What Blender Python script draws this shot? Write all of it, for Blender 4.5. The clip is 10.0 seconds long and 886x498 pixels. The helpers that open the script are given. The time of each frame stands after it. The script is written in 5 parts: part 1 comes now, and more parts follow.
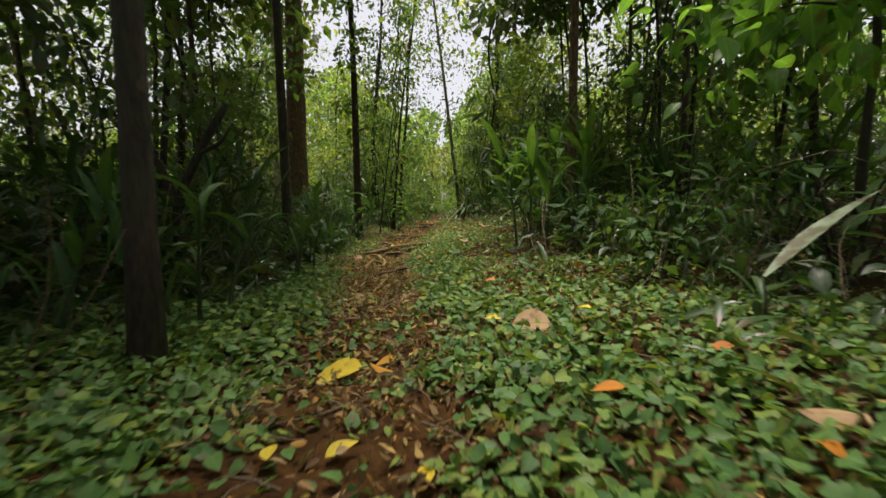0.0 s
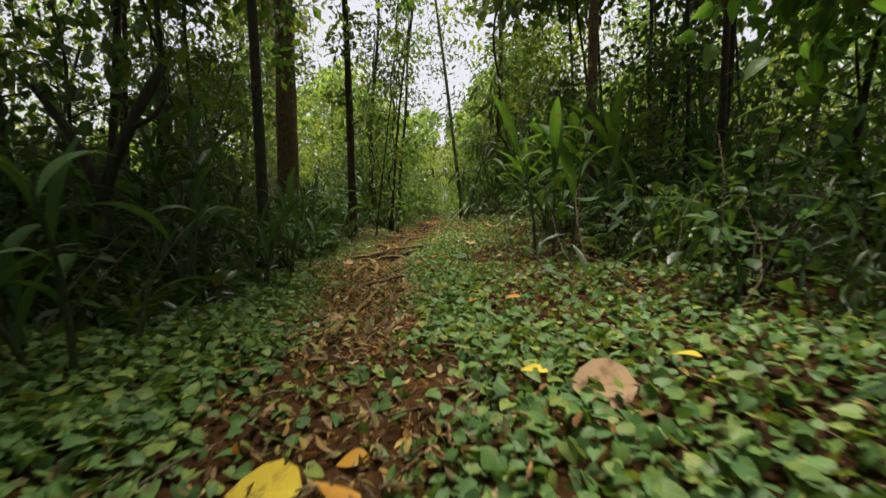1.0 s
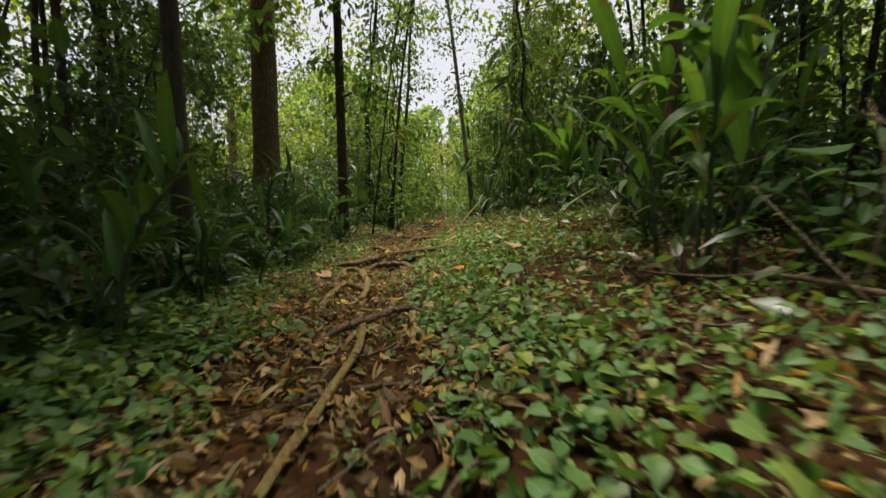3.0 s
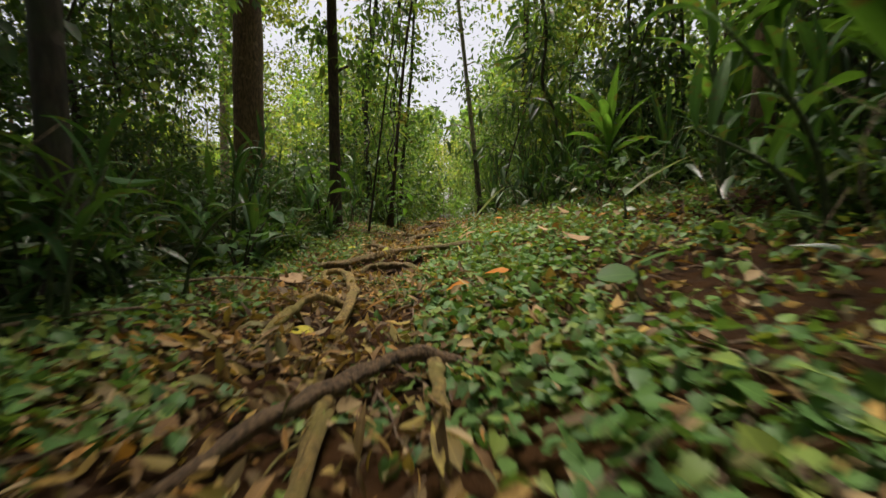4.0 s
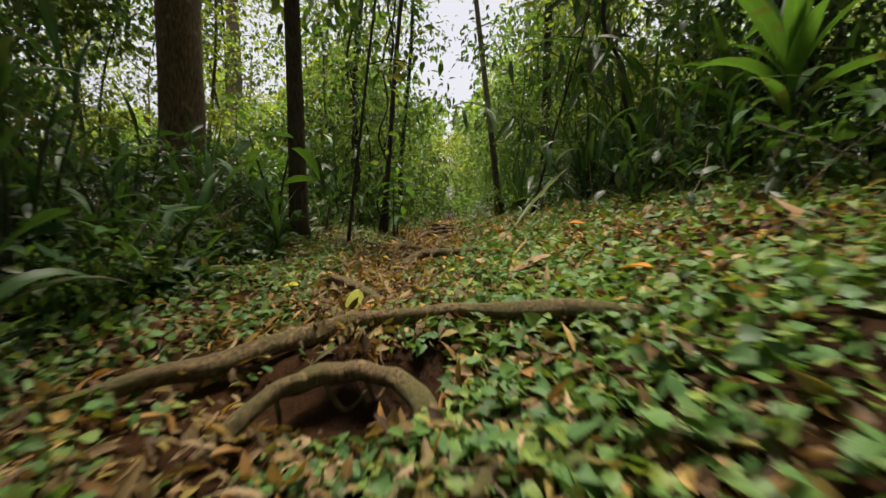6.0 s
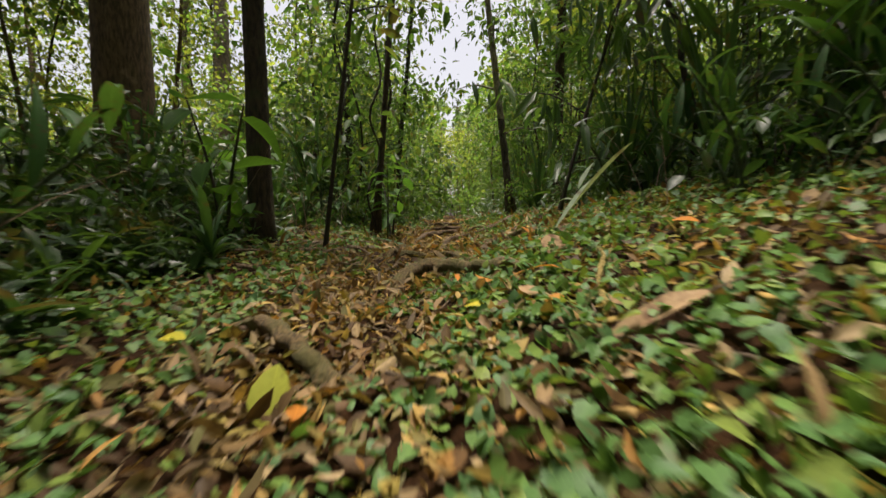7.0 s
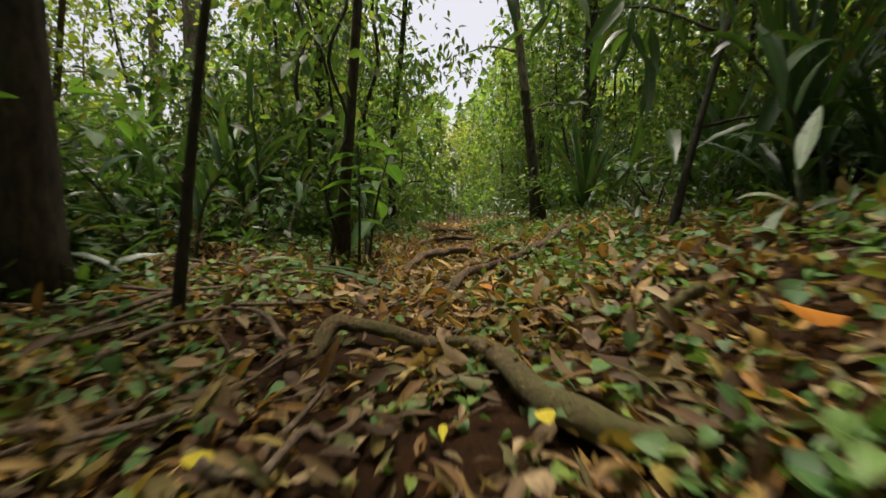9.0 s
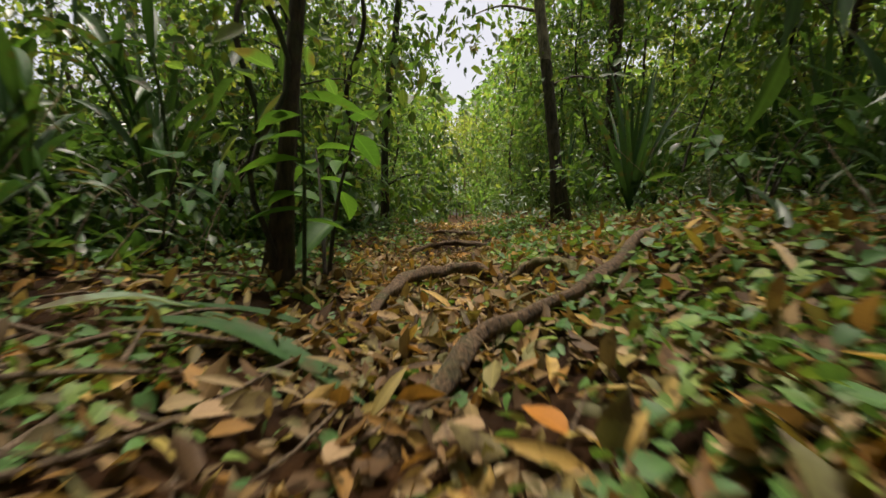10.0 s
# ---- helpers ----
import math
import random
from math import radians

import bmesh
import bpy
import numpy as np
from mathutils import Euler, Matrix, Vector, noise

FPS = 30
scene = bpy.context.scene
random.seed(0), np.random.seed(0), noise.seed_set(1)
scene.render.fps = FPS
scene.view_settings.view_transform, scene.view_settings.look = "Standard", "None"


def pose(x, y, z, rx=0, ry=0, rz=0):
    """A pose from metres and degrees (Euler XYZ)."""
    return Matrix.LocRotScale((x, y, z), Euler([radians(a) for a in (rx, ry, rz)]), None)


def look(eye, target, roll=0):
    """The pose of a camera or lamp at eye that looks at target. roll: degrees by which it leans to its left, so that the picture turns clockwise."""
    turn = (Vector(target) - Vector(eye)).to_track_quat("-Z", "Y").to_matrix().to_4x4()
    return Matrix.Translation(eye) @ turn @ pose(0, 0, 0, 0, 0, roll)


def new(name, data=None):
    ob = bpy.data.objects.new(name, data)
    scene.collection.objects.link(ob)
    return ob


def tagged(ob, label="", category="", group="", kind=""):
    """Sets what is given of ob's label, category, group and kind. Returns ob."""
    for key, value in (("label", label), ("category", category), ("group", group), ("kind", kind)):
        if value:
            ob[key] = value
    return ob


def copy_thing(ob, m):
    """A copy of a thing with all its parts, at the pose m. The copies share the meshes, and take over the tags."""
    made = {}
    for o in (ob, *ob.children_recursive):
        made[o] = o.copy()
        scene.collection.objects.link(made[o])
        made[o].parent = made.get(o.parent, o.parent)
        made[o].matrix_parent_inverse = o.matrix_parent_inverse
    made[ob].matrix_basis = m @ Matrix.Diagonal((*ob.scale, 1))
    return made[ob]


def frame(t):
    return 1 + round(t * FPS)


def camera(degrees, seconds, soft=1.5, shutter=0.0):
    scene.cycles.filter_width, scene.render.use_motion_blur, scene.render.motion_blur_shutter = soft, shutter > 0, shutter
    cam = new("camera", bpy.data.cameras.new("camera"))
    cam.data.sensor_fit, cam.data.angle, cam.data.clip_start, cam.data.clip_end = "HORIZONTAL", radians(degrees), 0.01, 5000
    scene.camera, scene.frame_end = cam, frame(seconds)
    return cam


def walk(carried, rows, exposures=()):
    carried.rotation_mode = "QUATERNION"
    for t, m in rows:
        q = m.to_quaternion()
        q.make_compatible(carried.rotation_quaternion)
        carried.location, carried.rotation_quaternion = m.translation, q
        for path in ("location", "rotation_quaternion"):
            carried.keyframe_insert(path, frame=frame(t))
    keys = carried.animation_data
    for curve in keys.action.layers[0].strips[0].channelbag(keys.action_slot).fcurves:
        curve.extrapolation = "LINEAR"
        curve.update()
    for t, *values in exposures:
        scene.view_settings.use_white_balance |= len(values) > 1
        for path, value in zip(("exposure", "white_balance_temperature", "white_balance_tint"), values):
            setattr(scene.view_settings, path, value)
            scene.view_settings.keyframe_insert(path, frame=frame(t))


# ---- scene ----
cam = camera(90.0, 10.0, soft=1.5, shutter=0.5)
EXPOSURE = 1.05
PATH = [
    (0, (0.024, 0.044, 0.46), (0.031, 2.038, 0.302), -0.4),
    (0.5, (0.02, 0.419, 0.442), (0.027, 2.413, 0.288), -0.4),
    (1, (0.002, 0.757, 0.423), (0.007, 2.751, 0.272), -0.5),
    (1.5, (-0.04, 1.146, 0.412), (-0.034, 3.141, 0.266), -0.3),
    (2, (-0.075, 1.514, 0.397), (-0.071, 3.509, 0.251), -0.3),
    (2.5, (-0.111, 1.919, 0.372), (-0.109, 3.913, 0.225), -0.4),
    (2.7, (-0.133, 2.087, 0.366), (-0.132, 4.082, 0.215), -0.5),
    (3.8, (-0.267, 3.116, 0.227), (-0.255, 5.111, 0.094), 0.3),
    (4, (-0.284, 3.307, 0.222), (-0.276, 5.303, 0.09), 0.3),
    (4.5, (-0.324, 3.807, 0.219), (-0.322, 5.803, 0.087), 0.3),
    (5, (-0.338, 4.268, 0.22), (-0.338, 6.263, 0.086), 0.3),
    (5.5, (-0.366, 4.785, 0.252), (-0.367, 6.781, 0.12), 0.1),
    (5.7, (-0.387, 4.987, 0.267), (-0.387, 6.983, 0.133), 0.0),
    (6.8, (-0.434, 6.024, 0.241), (-0.437, 8.019, 0.098), -0.2),
    (7, (-0.445, 6.2, 0.249), (-0.45, 8.195, 0.107), -0.1),
    (7.5, (-0.478, 6.657, 0.265), (-0.482, 8.652, 0.123), 0.1),
    (8, (-0.484, 7.056, 0.302), (-0.49, 9.051, 0.16), 0.1),
    (8.5, (-0.493, 7.501, 0.321), (-0.501, 9.496, 0.181), -0.1),
    (9, (-0.486, 7.928, 0.311), (-0.497, 9.922, 0.168), -0.1),
    (9.5, (-0.469, 8.455, 0.301), (-0.486, 10.449, 0.156), 0.2),
    (10, (-0.468, 8.929, 0.313), (-0.489, 10.923, 0.166), 0.2),
]
walk(cam, [(t, look(eye, target, roll)) for t, eye, target, roll in PATH], [(0, EXPOSURE, 6950, 15), (10, EXPOSURE, 6950, 15)])

# ---- light ----
world = bpy.data.worlds.new("overcast_sky")
world.use_nodes = True
scene.world = world
wn, wl = world.node_tree.nodes, world.node_tree.links
sky = wn.new("ShaderNodeTexSky")
sky.sky_type, sky.sun_disc = "NISHITA", False
sky.sun_elevation, sky.sun_rotation = radians(81), radians(-6)
sky.air_density, sky.dust_density, sky.ozone_density = 1.0, 4.0, 1.0
grey = wn.new("ShaderNodeHueSaturation")
grey.inputs["Saturation"].default_value = 0.4
wl.new(sky.outputs["Color"], grey.inputs["Color"])
wl.new(grey.outputs["Color"], wn["Background"].inputs["Color"])
wn["Background"].inputs["Strength"].default_value = 0.1
sun = new("sun", bpy.data.lights.new("sun", "SUN"))
sun.data.energy, sun.data.angle, sun.data.color = 4.6, radians(20), (1.0, 0.95, 0.86)
sun.matrix_world = look((-0.3, 7, 20), (0, 4, 0))

# ---- small tools ----
rng = np.random.default_rng(7)


def unit_noise(x, y, s, seed=0.0):
    """Smooth noise from 0 to 1 over arrays, made of a few turned waves."""
    out = np.zeros(np.shape(x))
    for k, (a, b, w) in enumerate(((1.0, 0.3, 1.0), (-0.5, 1.1, 0.9), (1.7, -1.2, 0.6), (0.9, 2.1, 0.5), (-2.3, -1.4, 0.4), (3.1, 1.9, 0.3))):
        out = out + w * np.sin((a * x + b * y) * s + 1.7 * k + seed * (k + 1.3))
    return np.clip(0.5 + out / 4.4, 0, 1)


class Bunch:
    """Vertices, faces and UVs of many pieces, gathered into one mesh."""

    def __init__(self):
        self.v, self.l, self.t, self.u, self.n = [], [], [], [], 0

    def add(self, verts, faces, uv):
        verts = np.asarray(verts, float)
        loops = np.array([i for f in faces for i in f])
        self.v.append(verts)
        self.l.append(loops + self.n)
        self.t.append(np.array([len(f) for f in faces]))
        self.u.append(np.asarray(uv, float)[loops])
        self.n += len(verts)

    def scatter(self, template, pos, turn, size):
        verts, faces, uv = template
        verts, uv = np.asarray(verts, float), np.asarray(uv, float)
        size = np.asarray(size, float)
        size = size[:, None] if size.ndim == 1 else size
        n, k = len(pos), len(verts)
        if n == 0:
            return
        out = np.einsum("nij,nkj->nki", turn, verts[None] * size[:, None, :]) + np.asarray(pos)[:, None, :]
        loops = np.array([i for f in faces for i in f])
        self.v.append(out.reshape(-1, 3))
        self.l.append((loops[None] + self.n + k * np.arange(n)[:, None]).ravel())
        self.t.append(np.tile([len(f) for f in faces], n))
        self.u.append(np.tile(uv[loops], (n, 1)))
        self.n += n * k

    def mesh(self, name, material, smooth=True):
        v, l, t, u = (np.concatenate(a) for a in (self.v, self.l, self.t, self.u))
        me = bpy.data.meshes.new(name)
        me.vertices.add(len(v))
        me.vertices.foreach_set("co", v.astype(np.float32).ravel())
        me.loops.add(len(l))
        me.loops.foreach_set("vertex_index", l.astype(np.int32))
        me.polygons.add(len(t))
        me.polygons.foreach_set("loop_start", np.concatenate(([0], np.cumsum(t)[:-1])).astype(np.int32))
        me.polygons.foreach_set("loop_total", t.astype(np.int32))
        me.polygons.foreach_set("use_smooth", np.full(len(t), smooth))
        me.uv_layers.new(name="UVMap").data.foreach_set("uv", u.astype(np.float32).ravel())
        me.update(calc_edges=True)
        me.materials.append(material)
        return me


def turns(yaw, tilt, roll=None):
    """Turn matrices: roll about y, tilt about x, then yaw about z (radians, arrays)."""
    roll = np.zeros_like(yaw) if roll is None else roll
    cz, sz, cx, sx, cy, sy = np.cos(yaw), np.sin(yaw), np.cos(tilt), np.sin(tilt), np.cos(roll), np.sin(roll)
    o, i = np.zeros_like(cz), np.ones_like(cz)
    rz = np.stack((cz, -sz, o, sz, cz, o, o, o, i), -1).reshape(-1, 3, 3)
    rx = np.stack((i, o, o, o, cx, -sx, o, sx, cx), -1).reshape(-1, 3, 3)
    ry = np.stack((cy, o, sy, o, i, o, -sy, o, cy), -1).reshape(-1, 3, 3)
    return rz @ rx @ ry


def part(name, me, parent, m=None, label=""):
    """Links a mesh as one part under a thing or a part."""
    ob = new(name, me)
    ob.parent = parent
    if m is not None:
        ob.matrix_local = m
    return tagged(ob, label)


def thing(name, label, category, group="", kind="", m=None, me=None):
    ob = new(name, me)
    if m is not None:
        ob.matrix_world = m
    return tagged(ob, label, category, group, kind)


def spline(points, n):
    """A smooth line (Catmull-Rom) through points, n steps a span."""
    p = np.asarray(points, float)
    p = np.vstack((2 * p[0] - p[1], p, 2 * p[-1] - p[-2]))
    out = []
    for i in range(1, len(p) - 2):
        for s in np.linspace(0, 1, n, endpoint=False):
            a, b, c, d = p[i - 1:i + 3]
            out.append(0.5 * (2 * b + (c - a) * s + (2 * a - 5 * b + 4 * c - d) * s ** 2 + (3 * b - a - 3 * c + d) * s ** 3))
    out.append(p[-2])
    return np.array(out)


def tube(line, radii, sides=10, rough=0.0, seed=0, caps=True):
    """A tapered, slightly lumpy tube along a line."""
    line, r = np.asarray(line, float), np.asarray(radii, float)
    way = np.gradient(line, axis=0)
    way /= np.linalg.norm(way, axis=1)[:, None] + 1e-9
    ref = np.array((0.0, 0.0, 1.0)) if abs(way[:, 2]).mean() < 0.8 else np.array((0.0, 1.0, 0.0))
    a = np.cross(way, ref)
    a /= np.linalg.norm(a, axis=1)[:, None] + 1e-9
    b = np.cross(a, way)
    ang = np.linspace(0, 2 * np.pi, sides, endpoint=False)
    length = np.concatenate(([0], np.cumsum(np.linalg.norm(np.diff(line, axis=0), axis=1))))
    lump = 1 + rough * (np.sin(3 * ang[None] + 9 * length[:, None] + seed) * 0.5 + np.sin(2 * ang[None] - 23 * length[:, None] + 2 * seed) * 0.35 + np.sin(5 * ang[None] + 4 * length[:, None] + seed) * 0.3)
    rr = r[:, None] * lump
    v = line[:, None] + a[:, None] * (np.cos(ang)[None, :, None] * rr[..., None]) + b[:, None] * (np.sin(ang)[None, :, None] * rr[..., None])
    n = len(line)
    faces = [(i * sides + j, i * sides + (j + 1) % sides, (i + 1) * sides + (j + 1) % sides, (i + 1) * sides + j) for i in range(n - 1) for j in range(sides)]
    uv = [(j / sides, length[i]) for i in range(n) for j in range(sides)]
    if caps:
        faces += [tuple(range(sides))[::-1], tuple(range((n - 1) * sides, n * sides))]
    return v.reshape(-1, 3), faces, uv


def tube_mesh(name, line, radii, material, sides=10, rough=0.0, seed=0):
    b = Bunch()
    b.add(*tube(line, radii, sides, rough, seed))
    return b.mesh(name, material)


# ---- leaf shapes: y runs to the tip, z is up, unit length ----
def flat_leaf(profile, fold=0.25, curl=0.2, notch=0.0):
    """profile: (distance along, half width) from base to tip. Two halves folded at the midrib."""
    v, uv, faces = [], [], []
    for y, w in profile:
        mid = max(y, notch)
        v += [(-w, y, fold * w - curl * y * y), (0, mid, -curl * mid * mid), (w, y, fold * w - curl * y * y)]
        uv += [(0.5 - w, y), (0.5, mid), (0.5 + w, y)]
    for i in range(len(profile) - 1):
        k = 3 * i
        faces += [(k, k + 1, k + 4, k + 3), (k + 1, k + 2, k + 5, k + 4)]
    return v, faces, uv


HEART = flat_leaf(((-0.08, 0.22), (0.2, 0.46), (0.62, 0.33), (1.0, 0.004)), 0.2, 0.18, 0.06)
HEART_CUP = flat_leaf(((-0.08, 0.24), (0.2, 0.43), (0.6, 0.3), (1.0, 0.004)), 0.42, 0.35, 0.06)
OVATE = flat_leaf(((0.0, 0.012), (0.08, 0.12), (0.2, 0.215), (0.36, 0.265), (0.54, 0.25), (0.72, 0.175), (0.88, 0.075), (1.0, 0.004)), 0.3, 0.25)
OVATE_CURL = flat_leaf(((0.0, 0.01), (0.15, 0.17), (0.4, 0.25), (0.65, 0.2), (0.85, 0.1), (1.0, 0.004)), -0.55, -0.15)
OVATE_TWIST = flat_leaf(((0.0, 0.01), (0.15, 0.14), (0.4, 0.22), (0.65, 0.19), (0.85, 0.1), (1.0, 0.004)), 0.7, 0.3)
LANCE = flat_leaf(((0.0, 0.008), (0.3, 0.1), (0.65, 0.085), (1.0, 0.004)), 0.4, 0.3)
ROUND = flat_leaf(((0.0, 0.05), (0.14, 0.3), (0.38, 0.45), (0.62, 0.43), (0.84, 0.28), (0.97, 0.09), (1.0, 0.02)), 0.16, 0.12)
SMALL_OVATE = flat_leaf(((0.0, 0.01), (0.25, 0.22), (0.6, 0.24), (1.0, 0.004)), 0.3, 0.25)
SMALL_CURL = flat_leaf(((0.0, 0.01), (0.22, 0.2), (0.62, 0.21), (1.0, 0.004)), -0.55, -0.15)
SMALL_TWIST = flat_leaf(((0.0, 0.01), (0.22, 0.17), (0.62, 0.2), (1.0, 0.004)), 0.7, 0.3)
HIGH_LEAF = ([(0, 0, 0), (0.27, 0.26, 0.06), (0.26, 0.6, 0.02), (0, 1, -0.14), (-0.26, 0.6, 0.02), (-0.27, 0.26, 0.06)], [(0, 1, 2, 3), (0, 3, 4, 5)], [(0.5, 0), (0.77, 0.26), (0.76, 0.6), (0.5, 1), (0.24, 0.6), (0.23, 0.26)])
KITE_LEAF = ([(0, 0, 0), (0.3, 0.42, 0.05), (0, 1, -0.12), (-0.3, 0.42, 0.05)], [(0, 1, 2, 3)], [(0.5, 0), (0.8, 0.42), (0.5, 1), (0.2, 0.42)])
FAR_LEAF = ([(0, 0, 0), (0.17, 0.24, 0.05), (0.2, 0.56, 0.02), (0, 1, -0.16), (-0.2, 0.56, 0.02), (-0.17, 0.24, 0.05)], [(0, 1, 2, 3), (0, 3, 4, 5)], [(0.5, 0), (0.7, 0.24), (0.72, 0.56), (0.5, 1), (0.28, 0.56), (0.3, 0.24)])


def blade(length, width, lift, droop, n=9, fold=0.35, wave=0.0, twist=0.0, broad=0.45):
    """A long strap or lance leaf that starts at the origin and arches over along +y. lift, droop: degrees."""
    v, uv, faces = [], [], []
    p, step = np.zeros(3), length / n
    for i in range(n + 1):
        s = i / n
        a = radians(lift - droop * s ** 1.4)
        w = 0.5 * width * (min(1.0, (s + 0.04) / broad) ** 0.75 if s < broad else max(0.004, 1 - ((s - broad) / (1 - broad)) ** 1.7))
        w *= 1 + wave * math.sin(9 * s + length * 40)
        side = np.array((math.cos(twist * s), -math.sin(twist * s) * math.sin(a), math.sin(twist * s) * math.cos(a)))
        up = np.array((0, -math.sin(a), math.cos(a)))
        for k in (-1, -0.5, 0, 0.5, 1):
            v.append(p + side * w * k + up * w * fold * abs(k) ** 1.3)
            uv.append((0.5 + 0.5 * k * 0.9, s))
        p = p + step * np.array((0, math.cos(a), math.sin(a)))
    for i in range(n):
        for j in range(4):
            k = 5 * i + j
            faces.append((k, k + 1, k + 6, k + 5))
    return v, faces, uv


def leaf_mesh(name, template, material):
    b = Bunch()
    b.add(*template)
    return b.mesh(name, material)


# ---- materials ----
def node_set(name):
    mat = bpy.data.materials.new(name)
    mat.use_nodes = True
    t = mat.node_tree
    return mat, t.nodes, t.links, t.nodes["Principled BSDF"]


def ramp(nodes, links, value, stops):
    r = nodes.new("ShaderNodeValToRGB")
    while len(r.color_ramp.elements) < len(stops):
        r.color_ramp.elements.new(0.5)
    for e, (at, col) in zip(r.color_ramp.elements, stops):
        e.position, e.color = at, (*col, 1)
    links.new(value, r.inputs["Fac"])
    return r.outputs["Color"]


def noise_of(nodes, links, vec, scale, detail=4.0, rough=0.55):
    n = nodes.new("ShaderNodeTexNoise")
    n.inputs["Scale"].default_value, n.inputs["Detail"].default_value, n.inputs["Roughness"].default_value = scale, detail, rough
    if vec is not None:
        links.new(vec, n.inputs["Vector"])
    return n.outputs["Fac"]


def mathn(nodes, links, op, a, b=None):
    m = nodes.new("ShaderNodeMath")
    m.operation = op
    for i, x in enumerate((a, b)):
        if x is None:
            continue
        if isinstance(x, (int, float)):
            m.inputs[i].default_value = x
        else:
            links.new(x, m.inputs[i])
    return m.outputs[0]


def mixc(nodes, links, kind, fac, a, b):
    m = nodes.new("ShaderNodeMix")
    m.data_type, m.blend_type = "RGBA", kind
    for sock, x in ((m.inputs[0], fac), (m.inputs[6], a), (m.inputs[7], b)):
        if isinstance(x, (int, float)):
            sock.default_value = x
        elif isinstance(x, tuple):
            sock.default_value = (*x, 1)
        else:
            links.new(x, sock)
    return m.outputs[2]


def leaf_material(name, colours, gloss=0.4, through_light=0.3, single=False, spots=(0.1, 0.06, 0.03), spotting=0.12, vein=1.5, grain=60.0, shine=0.4):
    """Leaf tissue: a colour of its own for each leaf, midrib and side veins, blotches, and light through the blade."""
    mat, n, l, bsdf = node_set(name)
    rand = n.new("ShaderNodeObjectInfo").outputs["Random"] if single else n.new("ShaderNodeNewGeometry").outputs["Random Per Island"]
    k = len(colours)
    col = ramp(n, l, rand, [(i / max(1, k - 1), c) for i, c in enumerate(colours)])
    tc = n.new("ShaderNodeTexCoord")
    blot = noise_of(n, l, tc.outputs["Object"], grain, 5, 0.6)
    tone = n.new("ShaderNodeMapRange")
    tone.inputs["To Min"].default_value, tone.inputs["To Max"].default_value = 0.62, 1.38
    l.new(blot, tone.inputs["Value"])
    col = mixc(n, l, "MULTIPLY", 1.0, col, mixc(n, l, "MIX", tone.outputs[0], (0, 0, 0), (1, 1, 1)))
    sep = n.new("ShaderNodeSeparateXYZ")
    l.new(tc.outputs["UV"], sep.inputs[0])
    across = mathn(n, l, "ABSOLUTE", mathn(n, l, "SUBTRACT", sep.outputs["X"], 0.5))
    rib = mathn(n, l, "LESS_THAN", across, 0.022)
    side = mathn(n, l, "SINE", mathn(n, l, "MULTIPLY", mathn(n, l, "SUBTRACT", sep.outputs["Y"], mathn(n, l, "MULTIPLY", across, 0.7)), 48.0))
    sidem = mathn(n, l, "GREATER_THAN", side, 0.86)
    veins = mathn(n, l, "MAXIMUM", rib, mathn(n, l, "MULTIPLY", sidem, 0.35))
    pale = mixc(n, l, "MULTIPLY", 1.0, col, (vein, vein, vein * 0.95))
    col = mixc(n, l, "MIX", mathn(n, l, "MULTIPLY", veins, 0.7), col, pale)
    spot = ramp(n, l, noise_of(n, l, tc.outputs["Object"], grain * 0.45, 3, 0.5), [(0.0, (0, 0, 0)), (0.63 - spotting * 0.5, (0, 0, 0)), (0.75 - spotting * 0.5, (1, 1, 1))])
    col = mixc(n, l, "MIX", mathn(n, l, "MULTIPLY", spot, 0.7), col, spots)
    l.new(col, bsdf.inputs["Base Color"])
    rough = n.new("ShaderNodeMapRange")
    rough.inputs["To Min"].default_value, rough.inputs["To Max"].default_value = gloss - 0.08, gloss + 0.15
    l.new(blot, rough.inputs["Value"])
    l.new(rough.outputs[0], bsdf.inputs["Roughness"])
    bsdf.inputs["Specular IOR Level"].default_value = shine
    bump = n.new("ShaderNodeBump")
    bump.inputs["Strength"].default_value, bump.inputs["Distance"].default_value = 0.35, 0.003
    l.new(mathn(n, l, "ADD", blot, mathn(n, l, "MULTIPLY", veins, -0.6)), bump.inputs["Height"])
    l.new(bump.outputs[0], bsdf.inputs["Normal"])
    if through_light:
        tr, mx = n.new("ShaderNodeBsdfTranslucent"), n.new("ShaderNodeMixShader")
        l.new(mixc(n, l, "MULTIPLY", 1.0, col, (1.9, 1.75, 0.8)), tr.inputs["Color"])
        mx.inputs[0].default_value = through_light
        l.new(bsdf.outputs[0], mx.inputs[1])
        l.new(tr.outputs[0], mx.inputs[2])
        l.new(mx.outputs[0], n["Material Output"].inputs["Surface"])
    return mat


